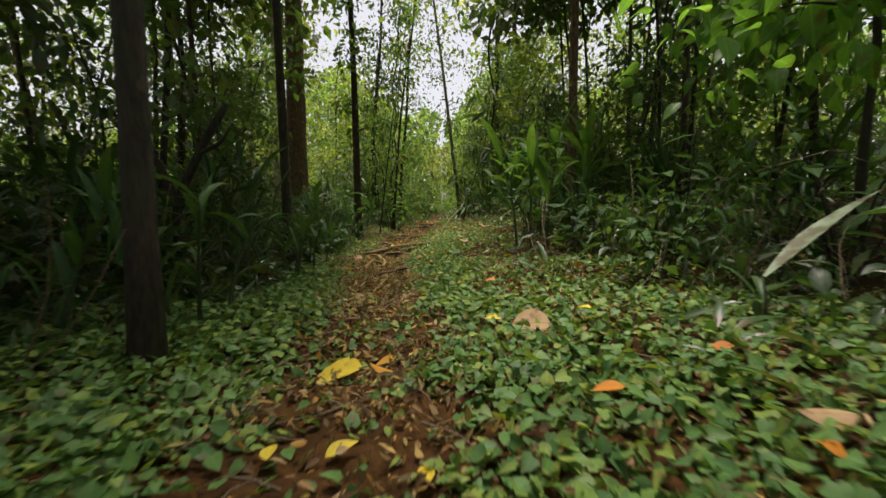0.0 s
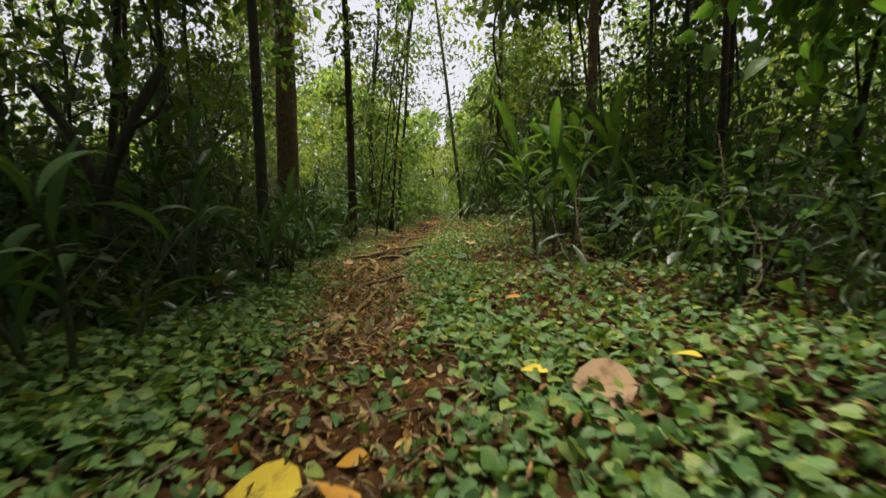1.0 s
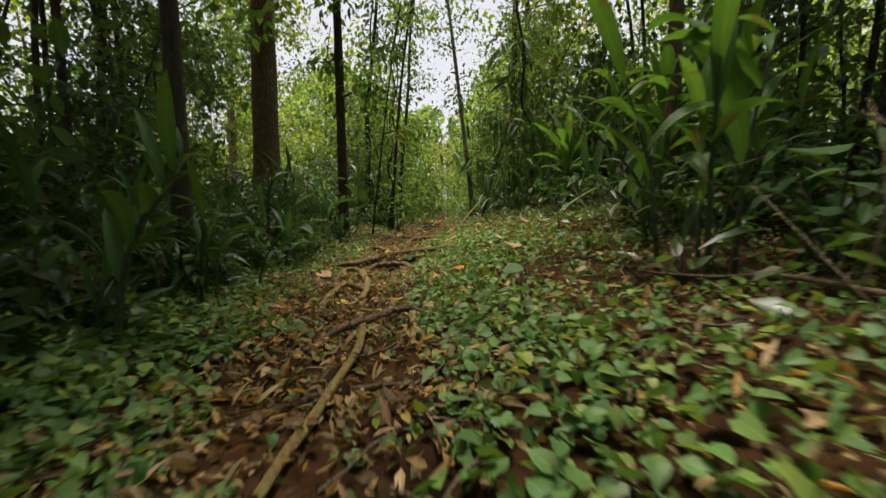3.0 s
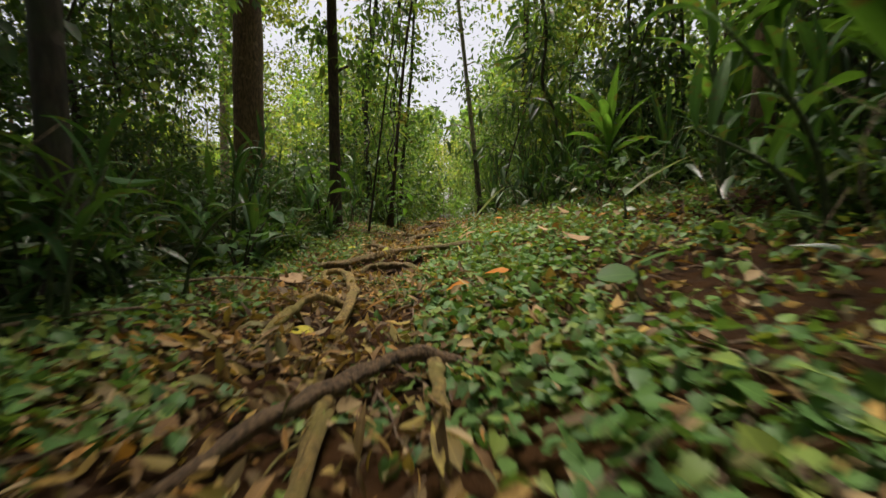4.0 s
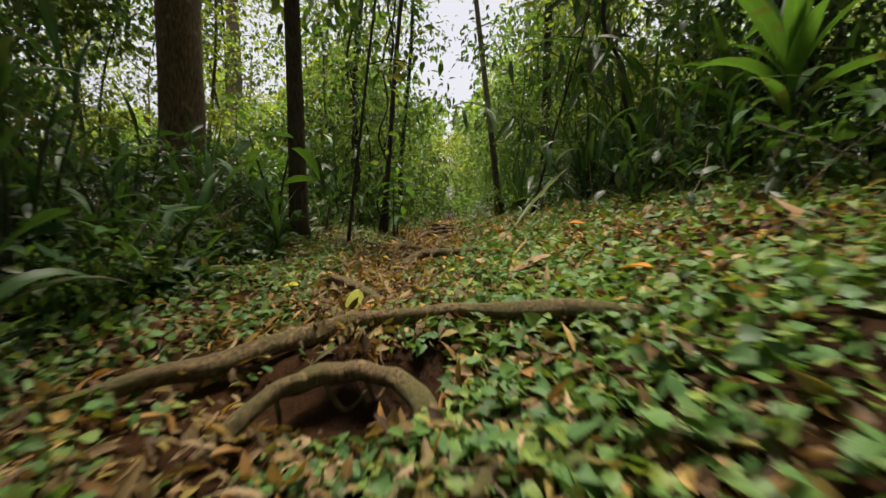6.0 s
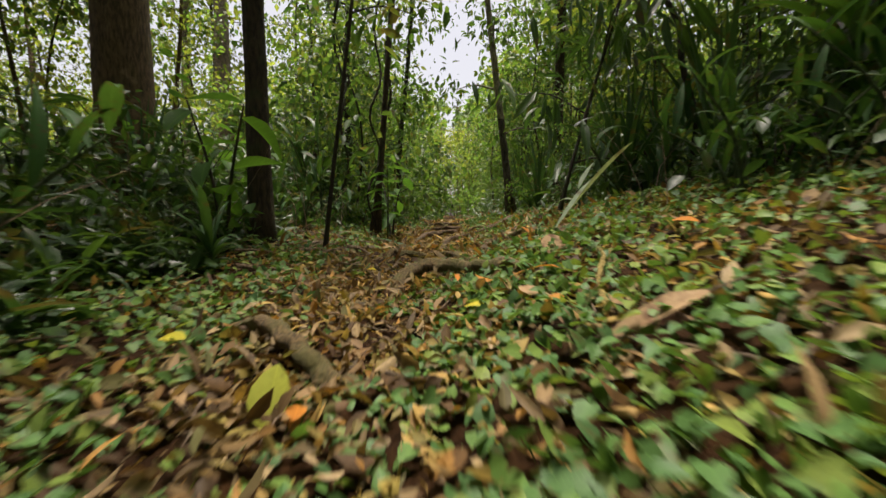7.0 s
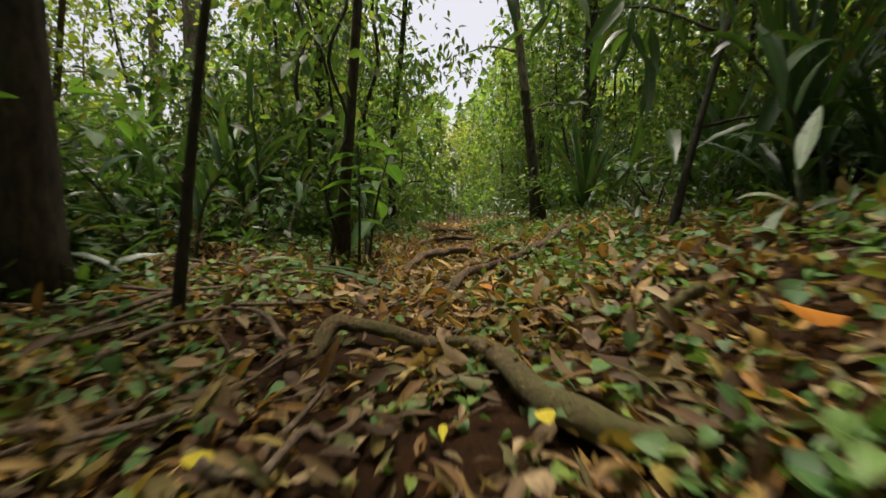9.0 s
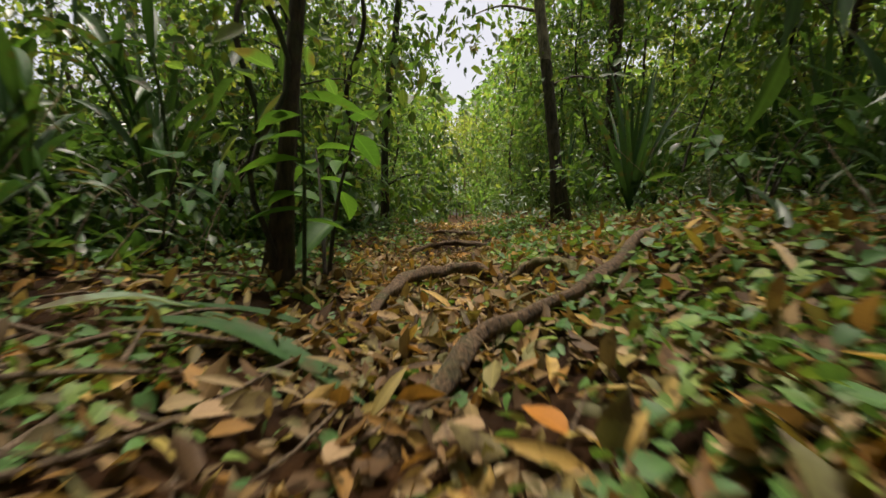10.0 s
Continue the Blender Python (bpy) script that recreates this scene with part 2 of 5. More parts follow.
def bark_material(name, dark, light, moss=0.35, scale=1.0, moss_colour=(0.05, 0.07, 0.02), foot=0.0):
    mat, n, l, bsdf = node_set(name)
    tc = n.new("ShaderNodeTexCoord")
    mp = n.new("ShaderNodeMapping")
    mp.inputs["Scale"].default_value = (1, 1, 0.28)
    l.new(tc.outputs["Object"], mp.inputs[0])
    big = noise_of(n, l, tc.outputs["Object"], 3.5 * scale, 4, 0.6)
    fine = noise_of(n, l, mp.outputs[0], 42 * scale, 6, 0.65)
    col = ramp(n, l, fine, [(0.34, tuple(0.6 * c for c in dark)), (0.5, tuple((a + b) / 2 for a, b in zip(dark, light))), (0.68, tuple(1.15 * c for c in light))])
    patch = ramp(n, l, big, [(0.0, (0, 0, 0)), (0.62 - 0.3 * moss, (0, 0, 0)), (0.8 - 0.3 * moss, (1, 1, 1))])
    col = mixc(n, l, "MIX", mathn(n, l, "MULTIPLY", patch, 0.8), col, moss_colour)
    lich = ramp(n, l, noise_of(n, l, tc.outputs["Object"], 9 * scale, 3, 0.4), [(0.0, (0, 0, 0)), (0.66, (0, 0, 0)), (0.7, (1, 1, 1))])
    col = mixc(n, l, "MIX", mathn(n, l, "MULTIPLY", lich, 0.45), col, tuple(min(0.4, 1.7 * c + 0.03) for c in light))
    if foot:
        # bark colour darkened up to that height with an uneven edge, pale above it
        sep = n.new("ShaderNodeSeparateXYZ")
        l.new(tc.outputs["Object"], sep.inputs[0])
        edge = mathn(n, l, "ADD", sep.outputs["Z"], mathn(n, l, "MULTIPLY", big, 0.3))
        col = mixc(n, l, "MIX", mathn(n, l, "LESS_THAN", edge, foot + 0.15), col, mixc(n, l, "MULTIPLY", 1.0, col, (0.28, 0.26, 0.26)))
    l.new(col, bsdf.inputs["Base Color"])
    bsdf.inputs["Roughness"].default_value = 0.85
    bump = n.new("ShaderNodeBump")
    bump.inputs["Strength"].default_value, bump.inputs["Distance"].default_value = 0.9, 0.02
    l.new(fine, bump.inputs["Height"])
    l.new(bump.outputs[0], bsdf.inputs["Normal"])
    return mat


def soil_material():
    mat, n, l, bsdf = node_set("damp_red_soil")
    tc = n.new("ShaderNodeTexCoord")
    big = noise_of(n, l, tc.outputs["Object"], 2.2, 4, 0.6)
    mid = noise_of(n, l, tc.outputs["Object"], 19, 5, 0.65)
    fine = noise_of(n, l, tc.outputs["Object"], 150, 4, 0.7)
    col = ramp(n, l, mid, [(0.25, (0.04, 0.018, 0.007)), (0.5, (0.115, 0.056, 0.017)), (0.75, (0.2, 0.105, 0.035))])
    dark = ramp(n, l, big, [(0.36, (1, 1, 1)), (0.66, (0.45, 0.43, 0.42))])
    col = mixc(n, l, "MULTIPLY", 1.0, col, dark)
    # darker along and off the path: humus, plus bank shade put into the colour
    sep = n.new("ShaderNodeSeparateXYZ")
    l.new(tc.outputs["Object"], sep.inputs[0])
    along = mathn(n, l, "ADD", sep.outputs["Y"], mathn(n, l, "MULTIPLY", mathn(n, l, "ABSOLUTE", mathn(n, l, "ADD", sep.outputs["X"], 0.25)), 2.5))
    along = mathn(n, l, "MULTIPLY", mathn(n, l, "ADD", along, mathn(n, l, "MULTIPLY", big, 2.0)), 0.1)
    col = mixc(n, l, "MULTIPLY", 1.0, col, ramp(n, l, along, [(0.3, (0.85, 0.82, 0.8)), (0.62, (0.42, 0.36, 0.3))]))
    crumbs = ramp(n, l, fine, [(0.6, (0, 0, 0)), (0.68, (1, 1, 1))])
    col = mixc(n, l, "MIX", mathn(n, l, "MULTIPLY", crumbs, 0.4), col, (0.2, 0.11, 0.045))
    l.new(col, bsdf.inputs["Base Color"])
    l.new(ramp(n, l, mid, [(0.3, (0.6, 0.6, 0.6)), (0.7, (0.92, 0.92, 0.92))]), bsdf.inputs["Roughness"])
    bsdf.inputs["Specular IOR Level"].default_value = 0.12
    bump = n.new("ShaderNodeBump")
    bump.inputs["Strength"].default_value, bump.inputs["Distance"].default_value = 1.0, 0.03
    l.new(mathn(n, l, "ADD", mid, mathn(n, l, "MULTIPLY", fine, 0.5)), bump.inputs["Height"])
    l.new(bump.outputs[0], bsdf.inputs["Normal"])
    return mat


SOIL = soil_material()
IVY = leaf_material("creeper_leaf", [(0.045, 0.1, 0.034), (0.075, 0.16, 0.045), (0.1, 0.205, 0.05), (0.052, 0.12, 0.04), (0.12, 0.22, 0.05), (0.19, 0.25, 0.05), (0.065, 0.145, 0.046), (0.08, 0.165, 0.042)], 0.46, 0.24, shine=0.24)
LITTER = leaf_material("dead_leaf", [(0.05, 0.03, 0.016), (0.16, 0.092, 0.042), (0.3, 0.2, 0.095), (0.07, 0.042, 0.022), (0.4, 0.21, 0.055), (0.045, 0.028, 0.016), (0.2, 0.14, 0.065), (0.42, 0.31, 0.17), (0.09, 0.056, 0.028), (0.32, 0.25, 0.065), (0.06, 0.037, 0.021), (0.17, 0.165, 0.065), (0.46, 0.3, 0.09), (0.12, 0.072, 0.034), (0.12, 0.125, 0.05), (0.26, 0.15, 0.06)], 0.58, 0.2, spots=(0.045, 0.024, 0.012), spotting=0.18, vein=1.25, shine=0.22)
BLADE = leaf_material("strap_leaf", [(0.026, 0.062, 0.022), (0.036, 0.088, 0.028), (0.05, 0.112, 0.03), (0.03, 0.074, 0.028)], 0.4, 0.25, single=True, shine=0.32, vein=1.35, grain=25)
BRIGHT = leaf_material("young_leaf", [(0.045, 0.12, 0.025), (0.075, 0.17, 0.032), (0.06, 0.145, 0.03)], 0.5, 0.45, single=True, shine=0.25, vein=1.4, grain=25)
PALE = leaf_material("grey_green_leaf", [(0.19, 0.26, 0.17), (0.25, 0.32, 0.22)], 0.5, 0.25, single=True, shine=0.2, vein=1.3, spotting=0.25, grain=30)
SHRUB = leaf_material("shrub_leaf", [(0.025, 0.065, 0.022), (0.04, 0.1, 0.028), (0.06, 0.13, 0.03), (0.03, 0.08, 0.03)], 0.52, 0.25, single=True, shine=0.16)
CROWN = leaf_material("tree_leaf", [(0.04, 0.09, 0.026), (0.06, 0.13, 0.034), (0.09, 0.165, 0.04), (0.05, 0.115, 0.032), (0.14, 0.19, 0.05)], 0.4, 0.58, grain=12, shine=0.5)
CROWN_YELLOW = leaf_material("sunny_tree_leaf", [(0.075, 0.13, 0.03), (0.12, 0.18, 0.04), (0.17, 0.21, 0.055), (0.09, 0.14, 0.035)], 0.42, 0.62, grain=12, shine=0.45)
CROWN_DARK = leaf_material("dark_tree_leaf", [(0.022, 0.055, 0.018), (0.035, 0.08, 0.02), (0.05, 0.1, 0.022)], 0.36, 0.4, grain=12, shine=0.6)
GREYISH = leaf_material("grey_green_shrub_leaf", [(0.045, 0.085, 0.04), (0.07, 0.115, 0.055), (0.1, 0.14, 0.07), (0.035, 0.07, 0.03)], 0.34, 0.35, grain=20, shine=0.6)
FALLEN_TAN = leaf_material("tan_fallen_leaf", [(0.37, 0.25, 0.14), (0.28, 0.18, 0.09)], 0.65, 0.12, single=True, spots=(0.06, 0.02, 0.01), spotting=0.26, vein=0.78, grain=35, shine=0.15)
FALLEN_YELLOW = leaf_material("yellow_fallen_leaf", [(0.44, 0.4, 0.045), (0.6, 0.45, 0.04), (0.5, 0.4, 0.05)], 0.5, 0.2, single=True, vein=1.15, spotting=0.2, grain=35, shine=0.15)
FALLEN_LIME = leaf_material("lime_fallen_leaf", [(0.42, 0.46, 0.06)], 0.5, 0.25, single=True, vein=1.15, spotting=0.15, grain=35)
FALLEN_ORANGE = leaf_material("orange_fallen_leaf", [(0.46, 0.18, 0.025), (0.38, 0.13, 0.025), (0.48, 0.26, 0.04)], 0.55, 0.18, single=True, vein=1.15, spotting=0.2, grain=35, shine=0.15)
BARK = bark_material("brown_bark", (0.02, 0.012, 0.008), (0.075, 0.047, 0.028), 0.3)
BARK_RED = bark_material("reddish_bark", (0.065, 0.038, 0.02), (0.19, 0.115, 0.06), -0.4)
BARK_PALE = bark_material("pale_mottled_bark", (0.1, 0.07, 0.05), (0.26, 0.2, 0.14), 0.2)
BARK_FOOT = bark_material("pale_bark_with_dark_foot", (0.13, 0.11, 0.08), (0.36, 0.3, 0.22), 0.15, foot=1.5)
BARK_DARK = bark_material("dark_mossy_bark", (0.016, 0.011, 0.008), (0.05, 0.034, 0.022), 0.5, moss_colour=(0.03, 0.042, 0.014))
ROOT = bark_material("root_bark", (0.1, 0.065, 0.024), (0.36, 0.24, 0.07), 0.6, 2.5, (0.19, 0.16, 0.035))
RUNNER = bark_material("yellow_runner_bark", (0.2, 0.14, 0.035), (0.42, 0.32, 0.09), 0.2, 3.0, (0.2, 0.19, 0.05))
ROOT_MOSS = bark_material("mossy_root_bark", (0.05, 0.034, 0.016), (0.22, 0.14, 0.055), 0.75, 2.5, (0.1, 0.095, 0.022))
ROOT_DARK = bark_material("dark_root_bark", (0.045, 0.027, 0.014), (0.18, 0.11, 0.055), 0.3, 2.5)
TWIG = bark_material("dry_twig", (0.1, 0.065, 0.04), (0.3, 0.21, 0.13), 0.1, 4)
STEM = bark_material("green_stem", (0.025, 0.045, 0.015), (0.07, 0.1, 0.03), 0.3, 3)

# ---- ground ----
PY = [-30, 0, 2.5, 4, 6, 6.5, 7, 8, 9, 10, 12, 16, 24, 60]
XC = [-0.1, -0.12, -0.36, -0.5, -0.68, -0.7, -0.7, -0.66, -0.64, -0.6, -0.45, -0.35, -0.15, 0.6]
ZC = [-0.1, -0.09, -0.09, -0.11, -0.15, -0.14, -0.10, -0.06, -0.03, -0.01, 0.03, 0.12, 0.2, 0.5]
SR = [0.11, 0.11, 0.12, 0.2, 0.33, 0.33, 0.33, 0.31, 0.29, 0.26, 0.24, 0.24, 0.2, 0.1]
SL = [0.1, 0.1, 0.07, 0.05, 0.04, 0.03, 0.02, 0.05, 0.12, 0.14, 0.12, 0.1, 0.1, 0.1]


def path_x(y):
    return np.interp(y, PY, XC)


def ground_z(x, y):
    x, y = np.asarray(x, float), np.asarray(y, float)
    d = x - path_x(y)
    r, l = np.clip(d - 0.12, 0, None), np.clip(-d - 0.25, 0, None)
    right = np.where(r < 0.9, r, 0.9 + (r - 0.9) * 0.6)
    right = np.where(r > 3, 2.16 + (r - 3) * 0.12, right)
    left = np.where(l < 1.2, l, 1.2 + (l - 1.2) * 0.1)
    z = np.interp(y, PY, ZC) + np.interp(y, PY, SR) * right + np.interp(y, PY, SL) * left
    far = np.clip((np.abs(d) - 0.3) / 2, 0, 1)
    z = z + (unit_noise(x, y, 2.1) - 0.5) * (0.03 + 0.1 * far) + (unit_noise(x, y, 9.0, 2.0) - 0.5) * 0.022 + (unit_noise(x, y, 31.0, 4.0) - 0.5) * 0.01
    # the washed-out step under the arched root
    step = 1 / (1 + np.exp(-np.clip((y - 6.3) / 0.03, -40, 40))) - 1 / (1 + np.exp(-np.clip((y - 6.62) / 0.06, -40, 40)))
    z = z - 0.07 * np.exp(-((x + 0.6) / 0.17) ** 2 - ((y - 6.2) / 0.09) ** 2)
    return z + 0.1 * np.exp(-((x + 0.62) / 0.3) ** 2) * step


def spread(lo, a, b, hi, step, grow=1.16):
    fine = list(np.arange(a, b, step))
    out, s, x = [], step, b
    while x < hi:
        out.append(x)
        s *= grow
        x += s
    low, s, x = [], step, a
    while x > lo:
        s *= grow
        x -= s
        low.append(x)
    return np.array(low[::-1] + fine + out + [hi])


def build_ground():
    gx, gy = spread(-150, -2.2, 2.0, 150, 0.045), spread(-60, -0.3, 13.0, 300, 0.045)
    X, Y = np.meshgrid(gx, gy)
    flat = np.clip((np.hypot(X, Y) - 40) / 60, 0, 1)
    Z = ground_z(X, Y) * (1 - flat) + 0.4 * flat
    nx, ny = len(gx), len(gy)
    i = (np.arange(ny - 1)[:, None] * nx + np.arange(nx - 1)[None]).ravel()
    b = Bunch()
    b.v, b.n = [np.stack((X.ravel(), Y.ravel(), Z.ravel()), -1)], nx * ny
    b.l = [np.stack((i, i + 1, i + nx + 1, i + nx), -1).ravel()]
    b.t = [np.full(len(i), 4)]
    b.u = [b.v[0][b.l[0]][:, :2]]
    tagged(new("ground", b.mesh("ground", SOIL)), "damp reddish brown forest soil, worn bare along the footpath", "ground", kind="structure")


build_ground()

# ---- plants: how each kind is built ----
def on_ground(x, y, dz=0.0):
    return float(ground_z(x, y)) + dz


def at(x, y, dz=-0.02, yaw=0.0, size=1.0):
    return pose(x, y, on_ground(x, y, dz), 0, 0, yaw) @ Matrix.Diagonal((size, size, size, 1))


def crown_mesh(name, centres, per, radius, size, material, seed, shape=FAR_LEAF, flatten=0.7):
    """A crown of many single leaves in loose clumps round the given centres."""
    r = np.random.default_rng(seed)
    per = max(4, int(per * 0.6))
    c = np.repeat(np.asarray(centres, float), per, axis=0)
    n = len(c)
    off = r.normal(0, 1, (n, 3)) * np.array((radius, radius, radius * flatten))
    yaw = np.arctan2(off[:, 1], off[:, 0]) - np.pi / 2 + r.normal(0, 1.1, n)
    b = Bunch()
    big = np.repeat(r.uniform(0.7, 1.35, len(centres)), per)
    b.scatter(shape, c + off, turns(yaw, r.normal(-0.55, 0.6, n), r.normal(0, 0.7, n)), big * r.uniform(size * 0.6, size * 1.3, n))
    return b.mesh(name, material)


def make_tree(label, height, radius, lean, crown_from, crown_radius, clumps, per, leaf, bark, leaves, seed, limbs=7, group="", top=None, base_flare=1.5, clump=0.42, category="tree", wobble=0.05, shape=FAR_LEAF, name="tree"):
    """A tree: tapered trunk, limbs and a loose crown. It stands at the origin."""
    r = np.random.default_rng(seed)
    root = thing(name, label, category, group)
    hs = np.linspace(0, 1, 9)
    line = [(lean[0] * h ** 1.1 * height + wobble * (math.sin(5 * h + seed) + 0.35 * math.sin(14 * h + 2 * seed)) * h, lean[1] * h * height + wobble * math.cos(4 * h + seed) * h, -0.12 + h * height) for h in hs]
    line = spline(line, 4 if radius > 0.07 else 2)
    s = np.linspace(0, 1, len(line))
    rad = radius * (1 - 0.72 * s) * (1 + (base_flare - 1) * np.exp(-s * height / 0.22))
    part("stem" if name == "shrub" else "trunk", tube_mesh("trunk", line, rad, bark, 14 if radius > 0.1 else 9, 0.07, seed), root)
    centres = []
    for i in range(limbs):
        f = crown_from + (0.97 - crown_from) * (i + 0.5) / limbs
        p = line[int(f * (len(line) - 1))]
        a = i * 2.4 + r.uniform(-0.4, 0.4)
        reach = crown_radius * r.uniform(0.55, 1.0) * (1 - 0.35 * f)
        end = p + np.array((math.cos(a) * reach, math.sin(a) * reach, reach * r.uniform(-0.25, 0.6)))
        mid = (p + end) / 2 + np.array((0, 0, 0.12 * reach))
        ln = spline([p, mid, end], 3)
        part("limb", tube_mesh("limb", ln, np.linspace(radius * 0.3 * (1 - 0.5 * f) + 0.004, 0.004, len(ln)), bark, 4), root)
        for k in range(max(1, clumps // limbs)):
            t = r.uniform(0.3, 1.05)
            centres.append(p + (end - p) * t + r.normal(0, 0.16 * crown_radius, 3))
    part("crown", crown_mesh("crown", centres, per, clump, leaf, leaves, seed + 1, shape), root)
    return root


BLADES = {}


ARCHING = ((82, 35), (72, 60), (60, 80), (48, 85), (35, 75), (64, 110))
STIFF = ((88, 8), (82, 16), (74, 28), (64, 45), (50, 70), (78, 75))


def blade_variants(key, material, length, width, broad=0.45, wave=0.05, habit=ARCHING):
    out = []
    for i, (lift, droop) in enumerate(habit):
        out.append(leaf_mesh("leaf", blade(length * (1 - 0.06 * i), width, lift, droop, 10, 0.35 + 0.05 * (i % 3), wave, 0.5 * math.sin(i * 2.1), broad), material))
    BLADES[key] = out
    return out


def make_rosette(label, key, count, stem_h, seed, category="plant", name="strap_leaf_plant", group=""):
    """Strap leaves all round a short stem, the inner ones upright, the outer ones arching."""
    r = np.random.default_rng(seed)
    root = thing(name, label, category, group)
    part("stem", tube_mesh("stem", [(0, 0, -0.05), (0.01, 0, stem_h * 0.5), (0, 0.01, stem_h)], [0.022, 0.018, 0.012], STEM, 8), root)
    for i in range(count):
        f = i / count
        me = BLADES[key][min(4, int(f * 5))] if r.random() > 0.15 else BLADES[key][5]
        part("leaf", me, root, pose(0, 0, stem_h * (1 - 0.5 * f), 0, r.uniform(-8, 8), i * 137.5 + r.uniform(-15, 15)) @ Matrix.Scale(r.uniform(0.75, 1.1), 4))
    return root


def make_canes(label, key, stems, height, leaves, seed, splay=0.25, category="plant", name="cane_plant", group=""):
    """Leaning canes with lance leaves set alternately along them."""
    r = np.random.default_rng(seed)
    root = thing(name, label, category, group)
    for s in range(stems):
        a = r.uniform(0, 2 * math.pi)
        h = height * r.uniform(0.65, 1.05)
        out = splay * h * r.uniform(0.4, 1.3)
        foot = np.array((math.cos(a), math.sin(a), 0)) * 0.06 * stems ** 0.5
        line = spline([foot + (0, 0, -0.05), foot + np.array((math.cos(a) * out * 0.3, math.sin(a) * out * 0.3, h * 0.55)), foot + np.array((math.cos(a) * out, math.sin(a) * out, h))], 6)
        part("stem", tube_mesh("stem", line, np.linspace(0.012, 0.004, len(line)), STEM, 7), root)
        turn = r.uniform(0, 360)
        for i in range(leaves):
            f = 0.25 + 0.75 * (i + 1) / leaves
            p = line[min(len(line) - 1, int(f * len(line)))]
            me = BLADES[key][(i + s) % 5]
            part("leaf", me, root, pose(*p, r.uniform(-12, 12), r.uniform(-15, 15), turn + 180 * (i % 2) + r.uniform(-35, 35)) @ Matrix.Scale(r.uniform(0.6, 1.05), 4))
    return root


def make_shrub(label, meshes, branches, height, leaves, seed, spread_r=0.5, name="shrub", group=""):
    """Thin woody stems that fork, each with ovate leaves."""
    r = np.random.default_rng(seed)
    root = thing(name, label, "shrub", group)
    for s in range(branches):
        a = s * 2.4 + r.uniform(-0.5, 0.5)
        h, out = height * r.uniform(0.5, 1.05), spread_r * r.uniform(0.4, 1.1)
        line = spline([(0, 0, -0.05), (math.cos(a) * out * 0.35, math.sin(a) * out * 0.35, h * 0.5), (math.cos(a) * out, math.sin(a) * out, h)], 6)
        part("stem", tube_mesh("stem", line, np.linspace(0.008, 0.0025, len(line)), BARK_DARK, 6), root)
        for i in range(leaves):
            p = line[min(len(line) - 1, int((0.3 + 0.7 * (i + 1) / leaves) * len(line)))]
            part("leaf", meshes[int(r.integers(len(meshes)))], root, pose(*p, r.uniform(-35, 25), r.uniform(-25, 25), math.degrees(a) - 90 + (70 if i % 2 else -70) + r.uniform(-40, 40)) @ Matrix.Scale(r.uniform(0.7, 1.2), 4))
    return root


def scaled(template, s, sx=1.0):
    v, f, u = template
    return [(x * s * sx, y * s, z * s) for x, y, z in v], f, u


blade_variants("dark", BLADE, 0.52, 0.055)
blade_variants("long", BLADE, 1.2, 0.048, 0.3, 0.05, STIFF)
blade_variants("bright", BRIGHT, 0.5, 0.088, 0.5)
blade_variants("crest", BRIGHT, 0.62, 0.075, 0.4, 0.05, ((86, 22), (76, 36), (64, 52), (50, 62), (36, 62), (60, 90)))
blade_variants("pale", PALE, 0.42, 0.07, 0.5)
blade_variants("palm", SHRUB, 0.34, 0.05, 0.4)
SHRUB_LEAVES = [leaf_mesh("leaf", scaled(t, s), SHRUB) for t, s in ((OVATE, 0.13), (OVATE, 0.1), (OVATE_CURL, 0.14), (LANCE, 0.2), (OVATE_TWIST, 0.12))]
YOUNG_LEAVES = [leaf_mesh("leaf", scaled(t, s), BRIGHT) for t, s in ((OVATE, 0.17), (OVATE, 0.13), (ROUND, 0.1), (OVATE_TWIST, 0.15))]

# ---- trunks that stand along the path ----
def put(ob, x, y, dz=-0.02, yaw=0.0, size=1.0):
    ob.matrix_world = at(x, y, dz, yaw, size)
    return ob


put(make_tree("slim dark brown trunk standing in creeper beside the path", 9, 0.05, (-0.005, 0.01), 0.5, 2.0, 40, 44, 0.2, BARK_DARK, CROWN_DARK, 11, base_flare=1.25, wobble=0.02), -0.96, 1.5)
put(make_tree("thick reddish brown trunk with a few light scars", 15, 0.235, (0.004, 0.0), 0.42, 3.4, 70, 60, 0.2, BARK_RED, CROWN, 12, limbs=9, shape=HIGH_LEAF, clump=0.6, base_flare=1.3, wobble=0.03), -3.18, 10.06)
put(make_tree("thin dark trunk wrapped in climbing leaves", 9, 0.056, (-0.02, 0.0), 0.5, 2.0, 36, 44, 0.2, BARK_DARK, CROWN_DARK, 13, wobble=0.04), -1.65, 4.9)
put(make_tree("dark brown knotty trunk among strap-leaf plants", 10, 0.08, (-0.012, 0.0), 0.2, 0.55, 60, 34, 0.12, BARK, CROWN, 14, limbs=12, clump=0.17, wobble=0.05), -1.68, 9.2)
put(make_tree("slender leaning sapling with a grey-brown stem", 5.5, 0.015, (0.14, 0.03), 0.3, 0.5, 30, 22, 0.12, BARK_DARK, CROWN, 15, clump=0.12, wobble=0.03), -1.26, 9.15)
put(make_tree("slim leaning trunk with a vine, on swollen roots", 9, 0.034, (0.11, 0.04), 0.6, 1.4, 12, 40, 0.15, BARK, CROWN, 16, base_flare=2.4, wobble=0.12), -1.15, 10.65)
